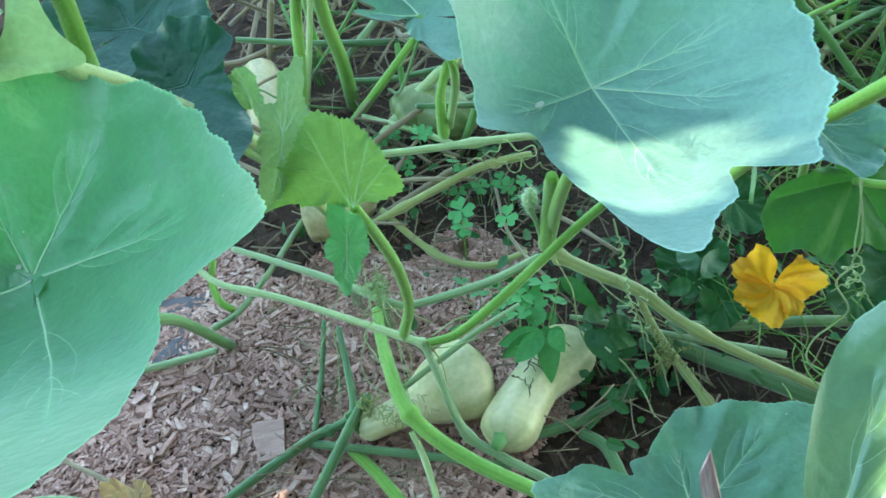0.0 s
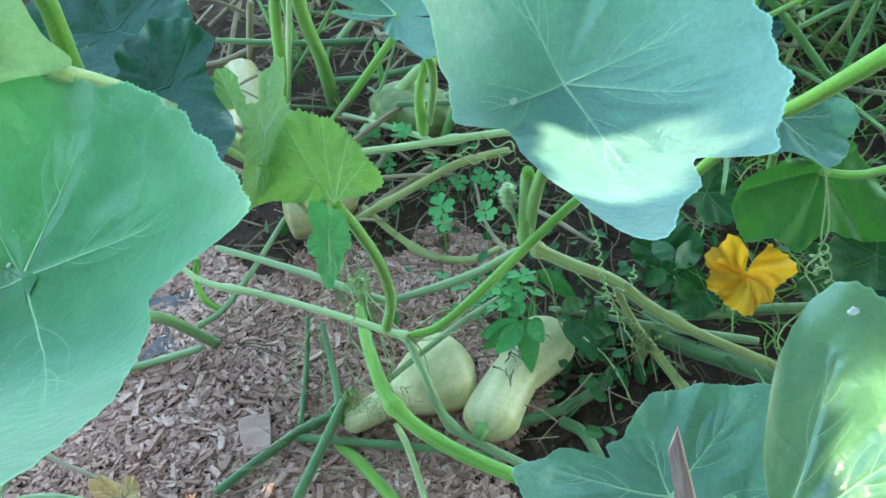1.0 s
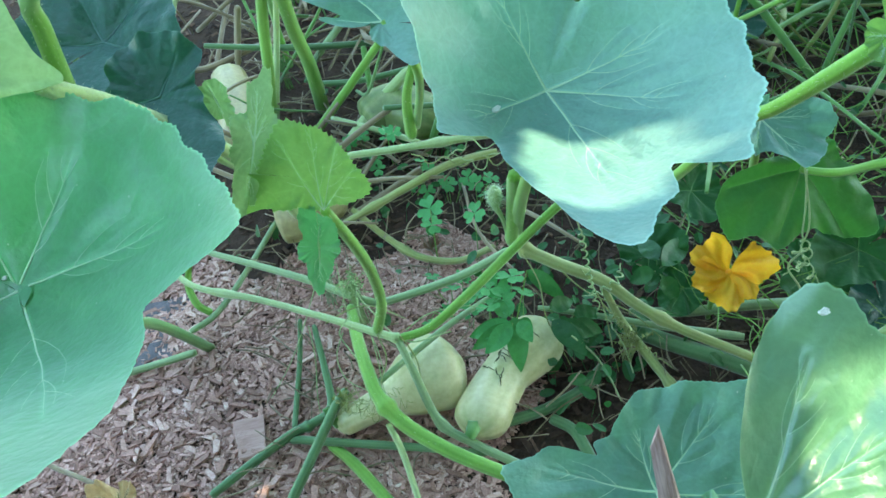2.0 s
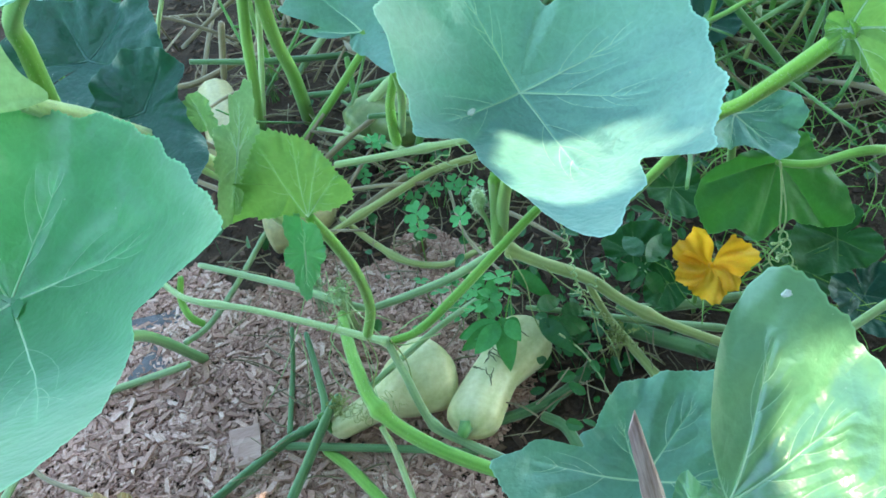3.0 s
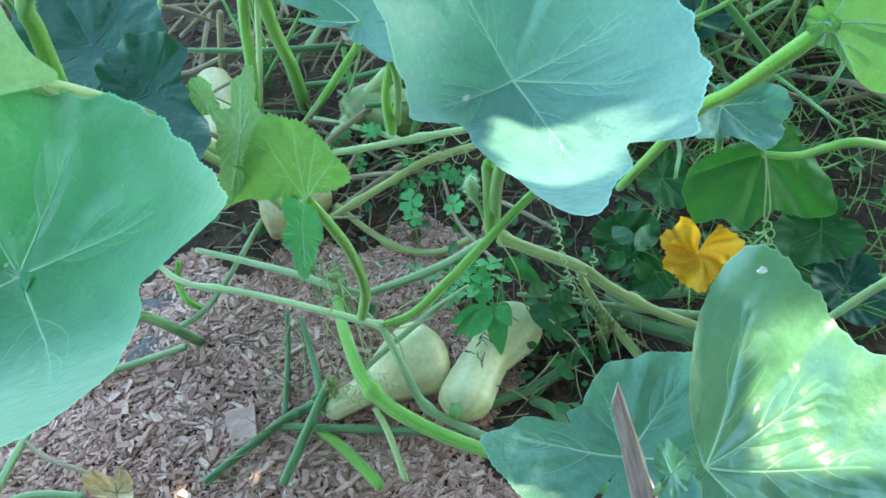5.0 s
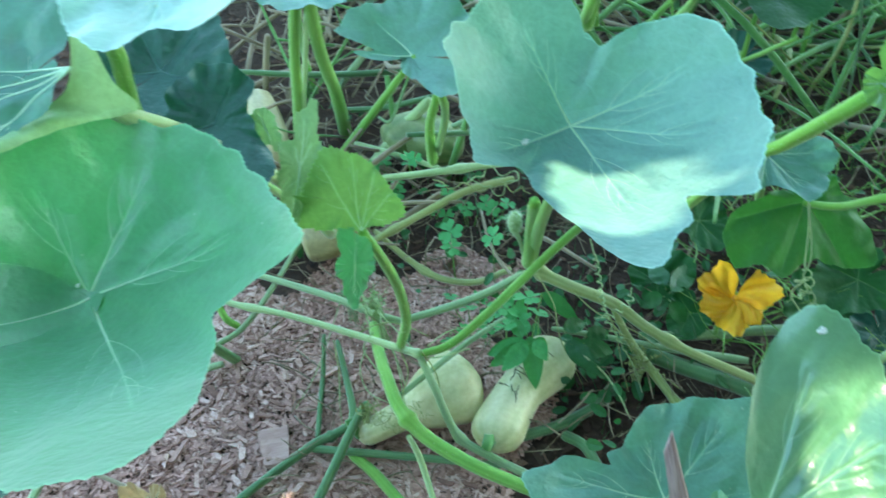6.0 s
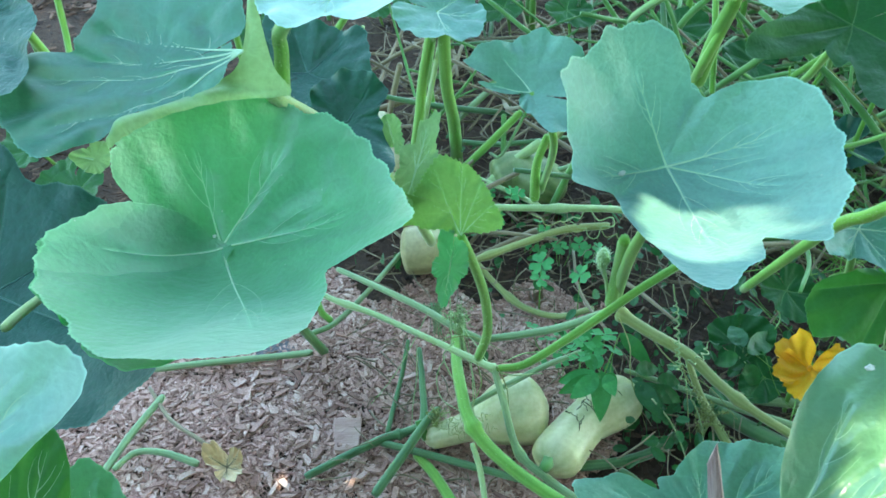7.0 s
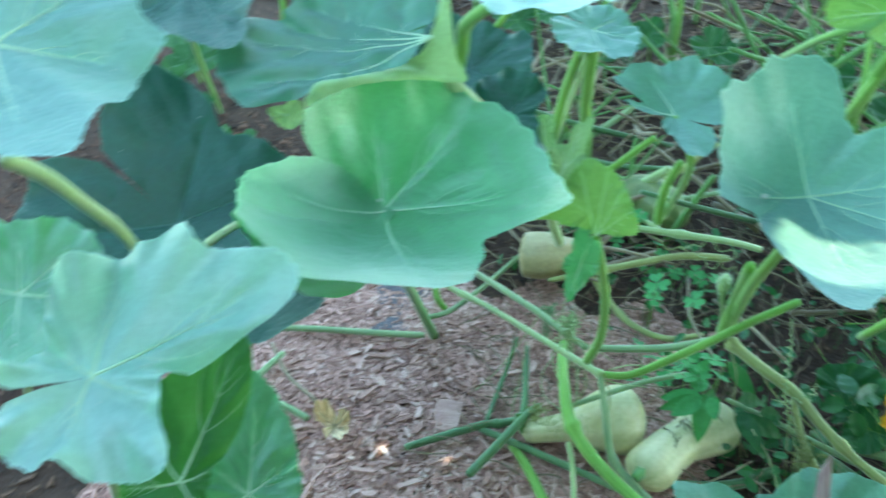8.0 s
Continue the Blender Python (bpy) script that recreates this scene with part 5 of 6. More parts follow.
# ---- flower ----
def blossom(at, toward, label):
    """A wide open, wilting squash flower: five ruffled petals of uneven reach, grown together at the base."""
    ob = thing("squash_flower", at, label, "flower")
    rng = np.random.default_rng(5)
    facing = (Vector(toward) - Vector(at)).to_track_quat("Z", "Y").to_matrix()
    for i, (deg, reach, spread) in enumerate(((142, 0.054, 0.78), (203, 0.046, 0.80), (272, 0.049, 0.80), (338, 0.043, 0.78), (30, 0.058, 0.70))):
        verts, nr, ns = [], 14, 17
        ph = rng.random(4) * 6.28
        for r in range(nr):
            u = r / (nr - 1)
            width = spread * (1.05 - 0.12 * max(0, u - 0.5) / 0.5)
            for s in range(ns):
                w = s / (ns - 1) * 2 - 1
                a = math.radians(deg) + w * width + 0.05 * math.sin(6 * u + ph[3])
                rag = 1 - 0.26 * abs(w) ** 3 * u + 0.07 * u * math.sin(5 * w + ph[0]) + 0.04 * u * math.sin(19 * w + ph[1]) + 0.02 * u * math.sin(41 * w + ph[2])
                d = 0.004 + reach * u * rag
                z = -0.018 * (1 - u) ** 2 + 0.012 * u * u * math.sin(1.7 * i) + u * (0.011 * math.sin(4 * w + ph[0]) + 0.008 * math.sin(8 * w + 7 * u + ph[1])) + 0.0015 * math.exp(-(w / 0.1) ** 2) + 0.0012 * i
                verts.append(facing @ Vector((d * math.cos(a), d * math.sin(a), z)))
        faces = [(r * ns + s, r * ns + s + 1, (r + 1) * ns + s + 1, (r + 1) * ns + s) for r in range(nr - 1) for s in range(ns - 1)]
        part("petal", mesh_of("petal", verts, faces, PETAL), ob)
    tv, tf, _, _ = tube_data([facing @ Vector((0, 0, -0.024)), facing @ Vector((0, 0, -0.016)), facing @ Vector((0.001, 0, -0.009))], (0.006, 0.005, 0.003), 9, 0.1, 4)
    part("stamen", mesh_of("stamen", tv, tf, PETAL), ob, "yellow stamen")
    tv, tf, _, _ = tube_data([facing @ Vector((0, 0, -0.026)), facing @ Vector((0, 0, -0.04)), Vector((-0.005, 0.02, -0.08)), Vector((0.0, 0.03, -at[2] + 0.002))], (0.011, 0.007, 0.004, 0.004), 10, 0.1)
    part("flower_stalk", mesh_of("flower_stalk", tv, tf, STEM), ob, "green flower stalk")


blossom((0.461, 0.699, 0.150), (0.1, 0.0, 1.1), "open orange-yellow squash flower with ruffled petals")


# ---- stick, planted like a stake ----
def stake(top, foot):
    """A split, splintered handheld stick, given a foot in the ground at a slant."""
    top, foot = np.array(top), np.array(foot)
    rng = np.random.default_rng(9)
    ax = top - foot
    length = np.linalg.norm(ax)
    ax /= length
    side = np.cross(ax, (0, 0.7, 0.7))
    side /= np.linalg.norm(side)
    dep = np.cross(ax, side)
    verts, n = [], 24
    ring = [(-1, -0.5), (-0.35, -0.66), (0.3, -0.55), (1, -0.3), (0.9, 0.5), (0.1, 0.7), (-0.9, 0.5)]
    wear = 1 + 0.06 * rng.normal(size=(n, len(ring)))
    for k in range(n):
        u = k / (n - 1)
        w = 0.0042 + 0.0062 * min(1, (1 - u) * length / 0.16)
        for i, (a, b) in enumerate(ring):
            slant = -0.012 * (a + 1) * (k == n - 1)
            verts.append((a * w * wear[k, i], b * w * 0.6 * wear[k, i], u * length + slant))
    m = len(ring)
    faces = [(k * m + j, k * m + (j + 1) % m, (k + 1) * m + (j + 1) % m, (k + 1) * m + j) for k in range(n - 1) for j in range(m)]
    faces += [tuple(range(m - 1, -1, -1)), tuple((n - 1) * m + j for j in range(m))]
    ob = new("wooden_stake", mesh_of("wooden_stake", verts, faces, WOOD, False))
    ob.matrix_world = Matrix(((side[0], dep[0], ax[0], foot[0]), (side[1], dep[1], ax[1], foot[1]), (side[2], dep[2], ax[2], foot[2]), (0, 0, 0, 1)))
    tagged(ob, "split pinkish brown handheld stick with a splintered tip, planted here", "stake")


stake((0.186, 0.262, 0.568), (0.296, 0.182, -0.030))


# ---- small plants and litter ----
def clover(at, size, seed, label="small green three-leaved clover plant", count=1):
    rng = np.random.default_rng(seed)
    ob = thing("clover", (at[0], at[1], 0), label, "clover", "clover plants")
    for c in range(count):
        off = np.array((rng.normal() * 0.02, rng.normal() * 0.02, rng.normal() * 0.015)) if c else np.zeros(3)
        head = np.array((0, 0, at[2])) + off
        tv, tf, _, _ = tube_data([(off[0] * 0.3, 0.012, 0), (off[0] * 0.7, 0.01, head[2] * 0.6), head], (0.0009, 0.0008, 0.0006), 6, 0)
        part("stem", mesh_of("stem", tv, tf, STEM), ob)
        tilt = np.array(Euler((0.5 + rng.normal() * 0.15, rng.normal() * 0.15, rng.uniform(0, 6.28))).to_matrix())
        for i in range(3):
            a = 2 * math.pi * i / 3
            vs = [(0, 0, 0)]
            for k in range(15):
                q = -1 + 2 * k / 14
                rr = size * (0.95 - 0.28 * math.exp(-(q / 0.2) ** 2) - 0.3 * q * q)
                an = q * 0.85
                vs.append((rr * math.cos(an), rr * math.sin(an), 0.12 * size * abs(q) ** 1.2))
            ca, sa = math.cos(a), math.sin(a)
            vs = [tilt @ np.array((x * ca - y * sa, x * sa + y * ca, z)) + head for x, y, z in vs]
            part("leaflet", mesh_of("leaflet", vs, [(0, k, k + 1) for k in range(1, 15)], CLOVER), ob)


for i, (spot, size, n) in enumerate([((0.055, 0.916, 0.150), 0.022, 1), ((0.054, 0.918, 0.110), 0.018, 1), ((0.125, 0.910, 0.130), 0.020, 1), ((0.135, 0.747, 0.140), 0.020, 1), ((0.171, 0.728, 0.140), 0.021, 1), ((0.140, 0.723, 0.130), 0.022, 1), ((0.122, 0.735, 0.150), 0.021, 1), ((0.157, 0.748, 0.155), 0.022, 1), ((0.118, 0.712, 0.140), 0.019, 1),
                                     ((0.051, 1.065, 0.120), 0.016, 1), ((0.069, 0.828, 0.050), 0.016, 2), ((0.089, 0.848, 0.050), 0.015, 2), ((-0.004, 1.187, 0.080), 0.016, 3), ((-0.060, 1.227, 0.060), 0.015, 3), ((0.094, 1.058, 0.060), 0.016, 3), ((0.025, 1.092, 0.040), 0.015, 3),
                                     ((0.090, 0.772, 0.060), 0.016, 2), ((0.142, 1.049, 0.060), 0.016, 3), ((0.056, 0.800, 0.030), 0.014, 2), ((-0.032, 1.168, 0.050), 0.015, 2)]):
    clover(spot, size * 1.2, 40 + i, count=n)


def weed(root, leaves, label, seed, material=WEED):
    """A small upright weed with lance-shaped leaves on one thin stem."""
    rng = np.random.default_rng(seed)
    ob = thing("broadleaf_weed", root, label, "weed", "weeds")
    base = np.array(root)
    for start, end, width in leaves:
        s, e = np.array(start) - base, np.array(end) - base
        tv, tf, _, _ = tube_data([np.zeros(3), s * 0.6, s], (0.0012, 0.001, 0.0008), 6, 0)
        part("stem", mesh_of("stem", tv, tf, STEM), ob)
        ax = e - s
        side = np.cross(ax, (0, -0.6, 0.8))
        side /= np.linalg.norm(side)
        up = np.cross(side, ax)
        up /= np.linalg.norm(up)
        vs, fs, n = [], [], 12
        for k in range(n + 1):
            u = k / n
            w = width * math.sin(math.pi * min(1, u ** 0.8)) ** 0.8
            c = s + ax * u - np.array((0, 0, 0.012)) * u * u
            for j in (-1, -0.5, 0, 0.5, 1):
                vs.append(c + side * w * j + up * (abs(j) * 0.25 * w + 0.001 * math.sin(u * 20 + j)))
        for k in range(n):
            for j in range(4):
                i = k * 5 + j
                fs.append((i, i + 1, i + 6, i + 5))
        part("leaf", mesh_of("leaf", vs, fs, material), ob)


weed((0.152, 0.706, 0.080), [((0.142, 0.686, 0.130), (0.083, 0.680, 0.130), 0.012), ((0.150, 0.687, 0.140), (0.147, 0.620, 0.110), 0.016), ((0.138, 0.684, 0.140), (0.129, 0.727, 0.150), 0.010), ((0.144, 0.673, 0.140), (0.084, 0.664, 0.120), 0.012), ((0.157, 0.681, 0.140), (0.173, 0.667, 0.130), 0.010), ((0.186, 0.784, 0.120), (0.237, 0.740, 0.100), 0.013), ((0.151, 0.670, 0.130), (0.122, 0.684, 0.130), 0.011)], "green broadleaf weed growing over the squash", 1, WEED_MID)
weed((0.166, 0.741, 0.050), [((0.145, 0.676, 0.140), (0.085, 0.678, 0.130), 0.013), ((0.145, 0.673, 0.140), (0.101, 0.647, 0.130), 0.014), ((0.144, 0.689, 0.140), (0.142, 0.732, 0.140), 0.011), ((0.153, 0.670, 0.150), (0.169, 0.647, 0.140), 0.012)], "bright green broadleaf weed over the squash", 4, CLOVER)
weed((0.224, 0.762, 0.020), [((0.207, 0.699, 0.100), (0.243, 0.648, 0.090), 0.015), ((0.206, 0.713, 0.110), (0.247, 0.738, 0.100), 0.013), ((0.214, 0.692, 0.100), (0.265, 0.676, 0.090), 0.013)], "dark green broadleaf weed over the squash", 5)
weed((0.240, 0.748, 0.020), [((0.211, 0.698, 0.100), (0.249, 0.649, 0.080), 0.014), ((0.233, 0.690, 0.100), (0.281, 0.687, 0.080), 0.012), ((0.240, 0.703, 0.100), (0.278, 0.713, 0.100), 0.012)], "small green broadleaf weed beside the squash", 2)
weed((0.406, 0.822, 0.020), [((0.392, 0.796, 0.080), (0.379, 0.847, 0.090), 0.016), ((0.397, 0.784, 0.080), (0.457, 0.843, 0.080), 0.018), ((0.382, 0.776, 0.080), (0.349, 0.787, 0.060), 0.014), ((0.391, 0.763, 0.080), (0.413, 0.741, 0.050), 0.014)], "dark broadleaf weed in the shade by the flower", 3)


def tendril(points, radius, material, label, coils=0, coil_radius=0.005, span=(0.3, 0.8)):
    """A thin climbing thread, coiled along part of its length."""
    base = np.array(points[0])
    p = curve_through(np.array(points) - base, 40)
    if coils:
        n = len(p)
        tan = np.gradient(p, axis=0)
        tan /= np.linalg.norm(tan, axis=1)[:, None]
        for k in range(n):
            u = k / (n - 1)
            g = np.clip((u - span[0]) / 0.08, 0, 1) * np.clip((span[1] - u) / 0.08, 0, 1)
            a = np.cross(tan[k], (0.2, 0.9, 0.3))
            a /= np.linalg.norm(a)
            b = np.cross(tan[k], a)
            ph = 2 * math.pi * coils * (u - span[0]) / (span[1] - span[0])
            p[k] = p[k] + g * coil_radius * (a * math.cos(ph) + b * math.sin(ph))
    tv, tf, _, _ = tube_data(p, (radius, radius, radius * 0.6), 6, 0, 1)
    ob = new("tendril", mesh_of("tendril", tv, tf, material))
    ob.location = base
    tagged(ob, label, "tendril", "tendrils")


tendril([(0.241, 0.718, 0.300), (0.251, 0.715, 0.250), (0.257, 0.695, 0.200), (0.264, 0.674, 0.160), (0.301, 0.654, 0.080), (0.312, 0.628, 0.040)], 0.0012, STEM_PALE, "coiled pale green tendril among the squash plants", 14, 0.0035, (0.1, 0.75))
tendril([(0.519, 0.683, 0.350), (0.522, 0.667, 0.300), (0.522, 0.654, 0.260), (0.534, 0.647, 0.220), (0.504, 0.642, 0.200)], 0.0012, STEM_PALE, "coiled pale green tendril hanging by the flower", 5, 0.006, (0.5, 0.95))
tendril([(0.523, 0.701, 0.350), (0.527, 0.656, 0.280), (0.525, 0.654, 0.220), (0.553, 0.646, 0.180), (0.576, 0.629, 0.150)], 0.0012, STEM_PALE, "curly pale green tendril among the squash plants", 3, 0.008, (0.4, 0.8))
tendril([(0.547, 0.678, 0.200), (0.537, 0.684, 0.160), (0.555, 0.665, 0.120), (0.514, 0.653, 0.080), (0.507, 0.637, 0.050), (0.530, 0.596, 0.050)], 0.0014, STEM_PALE, "looping pale tendril among the squash plants")
tendril([(0.317, 0.745, 0.150), (0.310, 0.731, 0.130), (0.277, 0.720, 0.120), (0.255, 0.720, 0.120)], 0.0012, STEM_PALE, "coiled pale green tendril among the squash plants", 5, 0.005, (0.1, 0.7))
tendril([(-0.081, 0.718, 0.160), (-0.099, 0.706, 0.140), (-0.088, 0.687, 0.120), (-0.071, 0.660, 0.110), (-0.057, 0.628, 0.110)], 0.0011, STEM_PALE, "pale looping tendril among the squash plants")
tendril([(0.059, 0.693, 0.120), (-0.006, 0.667, 0.150), (-0.053, 0.752, 0.120), (-0.087, 0.822, 0.100)], 0.001, STEM_PALE, "pale looping tendril among the squash plants")
tendril([(0.229, 0.667, 0.100), (0.260, 0.657, 0.060), (0.277, 0.626, 0.040), (0.285, 0.591, 0.030)], 0.0014, STEM_PALE, "thin pale thread-like tendril")
tendril([(0.269, 0.624, 0.030), (0.241, 0.616, 0.030), (0.193, 0.593, 0.030), (0.142, 0.552, 0.030)], 0.0013, STRAW, "dry straw-coloured tendril on the ground")
tendril([(0.094, 1.050, 0.130), (0.137, 1.056, 0.150), (0.184, 1.042, 0.140), (0.150, 1.030, 0.120), (0.106, 1.073, 0.120)], 0.0012, STEM_PALE, "tangle of pale tendrils", 4, 0.008, (0.1, 0.9))
tendril([(0.037, 1.074, 0.130), (0.093, 1.042, 0.130), (0.171, 1.039, 0.120), (0.207, 1.014, 0.120)], 0.0012, STEM_OLIVE, "tangle of olive tendrils", 3, 0.008, (0.1, 0.9))
tendril([(-0.101, 0.641, 0.090), (-0.073, 0.612, 0.080), (-0.031, 0.606, 0.090), (-0.006, 0.605, 0.090)], 0.0006, STEM_OLIVE, "tangle of thin threads on the squash", 6, 0.008, (0.1, 0.9))
tendril([(-0.092, 0.649, 0.090), (-0.067, 0.603, 0.070), (-0.037, 0.622, 0.090), (-0.019, 0.632, 0.090)], 0.0006, STEM_OLIVE, "tangle of thin threads on the squash", 7, 0.007, (0.1, 0.9))
tendril([(0.330, 0.687, 0.040), (0.329, 0.655, 0.040), (0.328, 0.621, 0.030)], 0.0018, STRAW, "thin dry stalk among the squash plants")
tendril([(0.285, 0.717, 0.100), (0.312, 0.690, 0.070), (0.333, 0.668, 0.050), (0.371, 0.624, 0.040)], 0.0013, STEM_OLIVE, "coiled olive tendril among the squash plants", 12, 0.004, (0.1, 0.9))


def fuzzy_bud(at, to):
    base = np.array(to)
    ob = thing("fruit_bud", to, "small fuzzy green squash bud on a thin stalk", "bud")
    p = np.array(at) - base
    tv, tf, path, rad = tube_data([p + (0, 0, 0.022), p + (0, 0, 0.012), p, p - (0, 0, 0.015), p * 0.5 + (0, 0.005, 0), (0, 0, 0)], (0.003, 0.009, 0.010, 0.005, 0.003, 0.0035), 12, 0.05)
    part("bud_body", mesh_of("bud_body", tv, tf, STEM_PALE), ob)
    hv, hf = hairs_data(path[:30], rad[:30], 420, 0.007, np.random.default_rng(2))
    part("fuzz", mesh_of("fuzz", hv, hf, HAIR, False), ob, "soft white fuzz")


fuzzy_bud((0.144, 0.766, 0.300), (0.167, 0.826, 0.150))

# crumpled yellow leaf, slab of wood, stone and a scrap of red-brown leaf on the mulch
leaf((-0.443, 0.559, 0.018), (0.1, -0.2, 0.97), (0.7, 0.7, 0), [22, 26, 30, 44, 30, 24, 30, 26, 22, 34, 40, 28, 22], [0.22, 0.1, 0.2, 0.05, 0.16, 0.1, 0.2, 0.12, 0.22], DRY_LEAF, "crumpled dry yellow squash leaf on the mulch", 51, ruffle=0.009, veins=(0, 60, -60, 120, -120), vein_material=STRAW, name="dry_leaf", segs=140, rings=18)
leaf((0.046, 0.945, 0.022), (0.2, -0.3, 0.9), (0.7, 0.3, 0), [14, 18, 13, 17, 14, 18, 14], [0.2, 0.5, 0.1, 0.5, 0.2, 0.5, 0.1, 0.4, 0.2], DEAD_LEAF, "curled red-brown dead leaf lit by the sun", 52, ruffle=0.004, veins=(0, 90, -90), vein_material=STRAW, name="dead_leaf", segs=60, rings=10)


def slab(name, at, size, turn, material, label, category, seed):
    rng = np.random.default_rng(seed)
    bm = bmesh.new()
    bmesh.ops.create_cube(bm, size=1)
    bmesh.ops.subdivide_edges(bm, edges=bm.edges[:], cuts=3, use_grid_fill=True)
    for q in bm.verts:
        q.co = Vector((q.co.x * size[0] * (1 + 0.25 * q.co.y), q.co.y * size[1], q.co.z * size[2])) + Vector(rng.normal(size=3) * 0.035 * min(size[0], size[1]) * np.array((1, 1, 0.25)))
    me = bpy.data.meshes.new(name)
    bm.to_mesh(me)
    bm.free()
    me.materials.append(material)
    ob = new(name, me)
    ob.matrix_world = pose(*at, 3, 4, turn)
    tagged(ob, label, category)


slab("wood_slab", (-0.262, 0.640, 0.005), (0.042, 0.062, 0.006), 8, WOOD_PALE, "flat pale slab of wood on the mulch", "wood chip", 1)
slab("stone", (-0.432, 0.909, -0.010), (0.10, 0.06, 0.02), 10, STONE, "flat bluish grey stone in the mulch", "stone", 2)
slab("stone", (-0.429, 0.827, -0.011), (0.07, 0.05, 0.02), 60, STONE, "flat bluish grey stone in the mulch", "stone", 3)



def fleck(at, normal, size, label, seed):
    """A tiny ragged pale plate on a blade, standing in for a white torn spot."""
    rng = np.random.default_rng(seed)
    n = 9
    ring = [(size * rng.uniform(0.5, 1.1) * math.cos(2 * math.pi * i / n), 0.6 * size * rng.uniform(0.5, 1.1) * math.sin(2 * math.pi * i / n)) for i in range(n)]
    verts = [(x, y, 0.0006 * math.sin(3 * i)) for i, (x, y) in enumerate(ring)] + [(x * 0.9, y * 0.9, 0.0012 + 0.0006 * math.sin(3 * i)) for i, (x, y) in enumerate(ring)]
    faces = [tuple(range(n - 1, -1, -1)), tuple(range(n, 2 * n))] + [(i, (i + 1) % n, n + (i + 1) % n, n + i) for i in range(n)]
    ob = new("leaf_scrap", mesh_of("leaf_scrap", verts, faces, SCRAP, False))
    ob.matrix_world = Matrix.Translation(at) @ Vector(normal).to_track_quat("Z", "Y").to_matrix().to_4x4()
    tagged(ob, label, "leaf scrap", "scraps on leaves")


fleck((0.130, 0.564, 0.614), (0.3, -0.5, 0.8), 0.006, "tiny white fleck lying on a leaf", 1)
fleck((0.288, 0.275, 0.654), (0.05, -0.6, 0.8), 0.005, "tiny white fleck standing for a torn hole", 2)
fleck((-0.283, 0.452, 0.612), (0.05, -0.3, 0.95), 0.004, "tiny pale fleck standing for a hole at the heart", 3)

# ---- tangle behind: dry straw stems, thin green stems, fine grass ----
def thicket(name, count, box, length, radius, material, label, seed, lean=0.5, drop=0.0, apart=False):
    rng = np.random.default_rng(seed)
    vs, fs, total = [], [], 0
    x0, x1, y0, y1 = box
    for _ in range(count):
        p = np.array((rng.uniform(x0, x1), rng.uniform(y0, y1), rng.uniform(0.0, 0.05)))
        d = np.array((rng.normal() * lean, rng.normal() * lean, rng.uniform(0.15, 1) * (1 - drop) + 0.03))
        d *= length * rng.uniform(0.5, 1.2) / np.linalg.norm(d)
        mid = p + d * 0.5 + rng.normal(size=3) * length * 0.06
        end = p + d
        end[2] = max(end[2], 0.005)
        r = radius * rng.uniform(0.5, 1.4)
        tv, tf, _, _ = tube_data([p, mid, end], (r, r, r * 0.7), 6, 0.0, 4)
        if apart:
            ob = new(name, mesh_of(name, tv - p, tf, material))
            ob.location = p
            tagged(ob, label, name.replace("_", " "), "tangle behind the squashes")
            continue
        vs.append(tv)
        fs += [tuple(i + total for i in f) for f in tf]
        total += len(tv)
    if apart:
        return
    tagged(new(name, mesh_of(name, np.vstack(vs), fs, material)), label, name.replace("_", " "), kind="stuff")


thicket("dry_straw", 190, (-0.45, 1.3, 1.05, 2.3), 0.32, 0.0048, STRAW, "dry straw-coloured stem lying in the tangle", 21, 0.9, 0.75, True)
thicket("squash_vine", 40, (-0.3, 1.6, 1.3, 1.9), 0.36, 0.0035, STEM_MID, "upright green squash stalk in the tangle", 22, 0.4, 0.0, True)
thicket("squash_vine", 42, (-0.2, 1.4, 1.25, 2.1), 0.42, 0.0055, STEM_DARK, "dull bluish squash stem lying in the tangle", 23, 0.9, 0.7, True)
thicket("squash_vine", 45, (0.45, 1.7, 1.25, 2.0), 0.46, 0.005, STEM, "upright green squash stalk in the tangle", 27, 0.3, 0.0, True)
thicket("squash_vine", 26, (0.45, 1.6, 1.2, 1.9), 0.36, 0.005, STEM_OLIVE, "olive squash stem leaning in the tangle", 28, 0.8, 0.5, True)
thicket("tangled_stems", 220, (0.3, 1.7, 1.15, 2.3), 0.5, 0.0058, STEM_MID, "dull green stems tangled in the shade", 29, 0.7, 0.3)
thicket("grass", 600, (0.45, 1.4, 0.55, 1.3), 0.14, 0.0010, STEM, "fine green grass in the shade", 24, 0.8, 0.4)
thicket("dry_litter", 420, (-0.25, 0.6, 0.55, 1.3), 0.07, 0.0011, STRAW, "fine dry plant litter on the soil", 25, 1.0, 0.85)


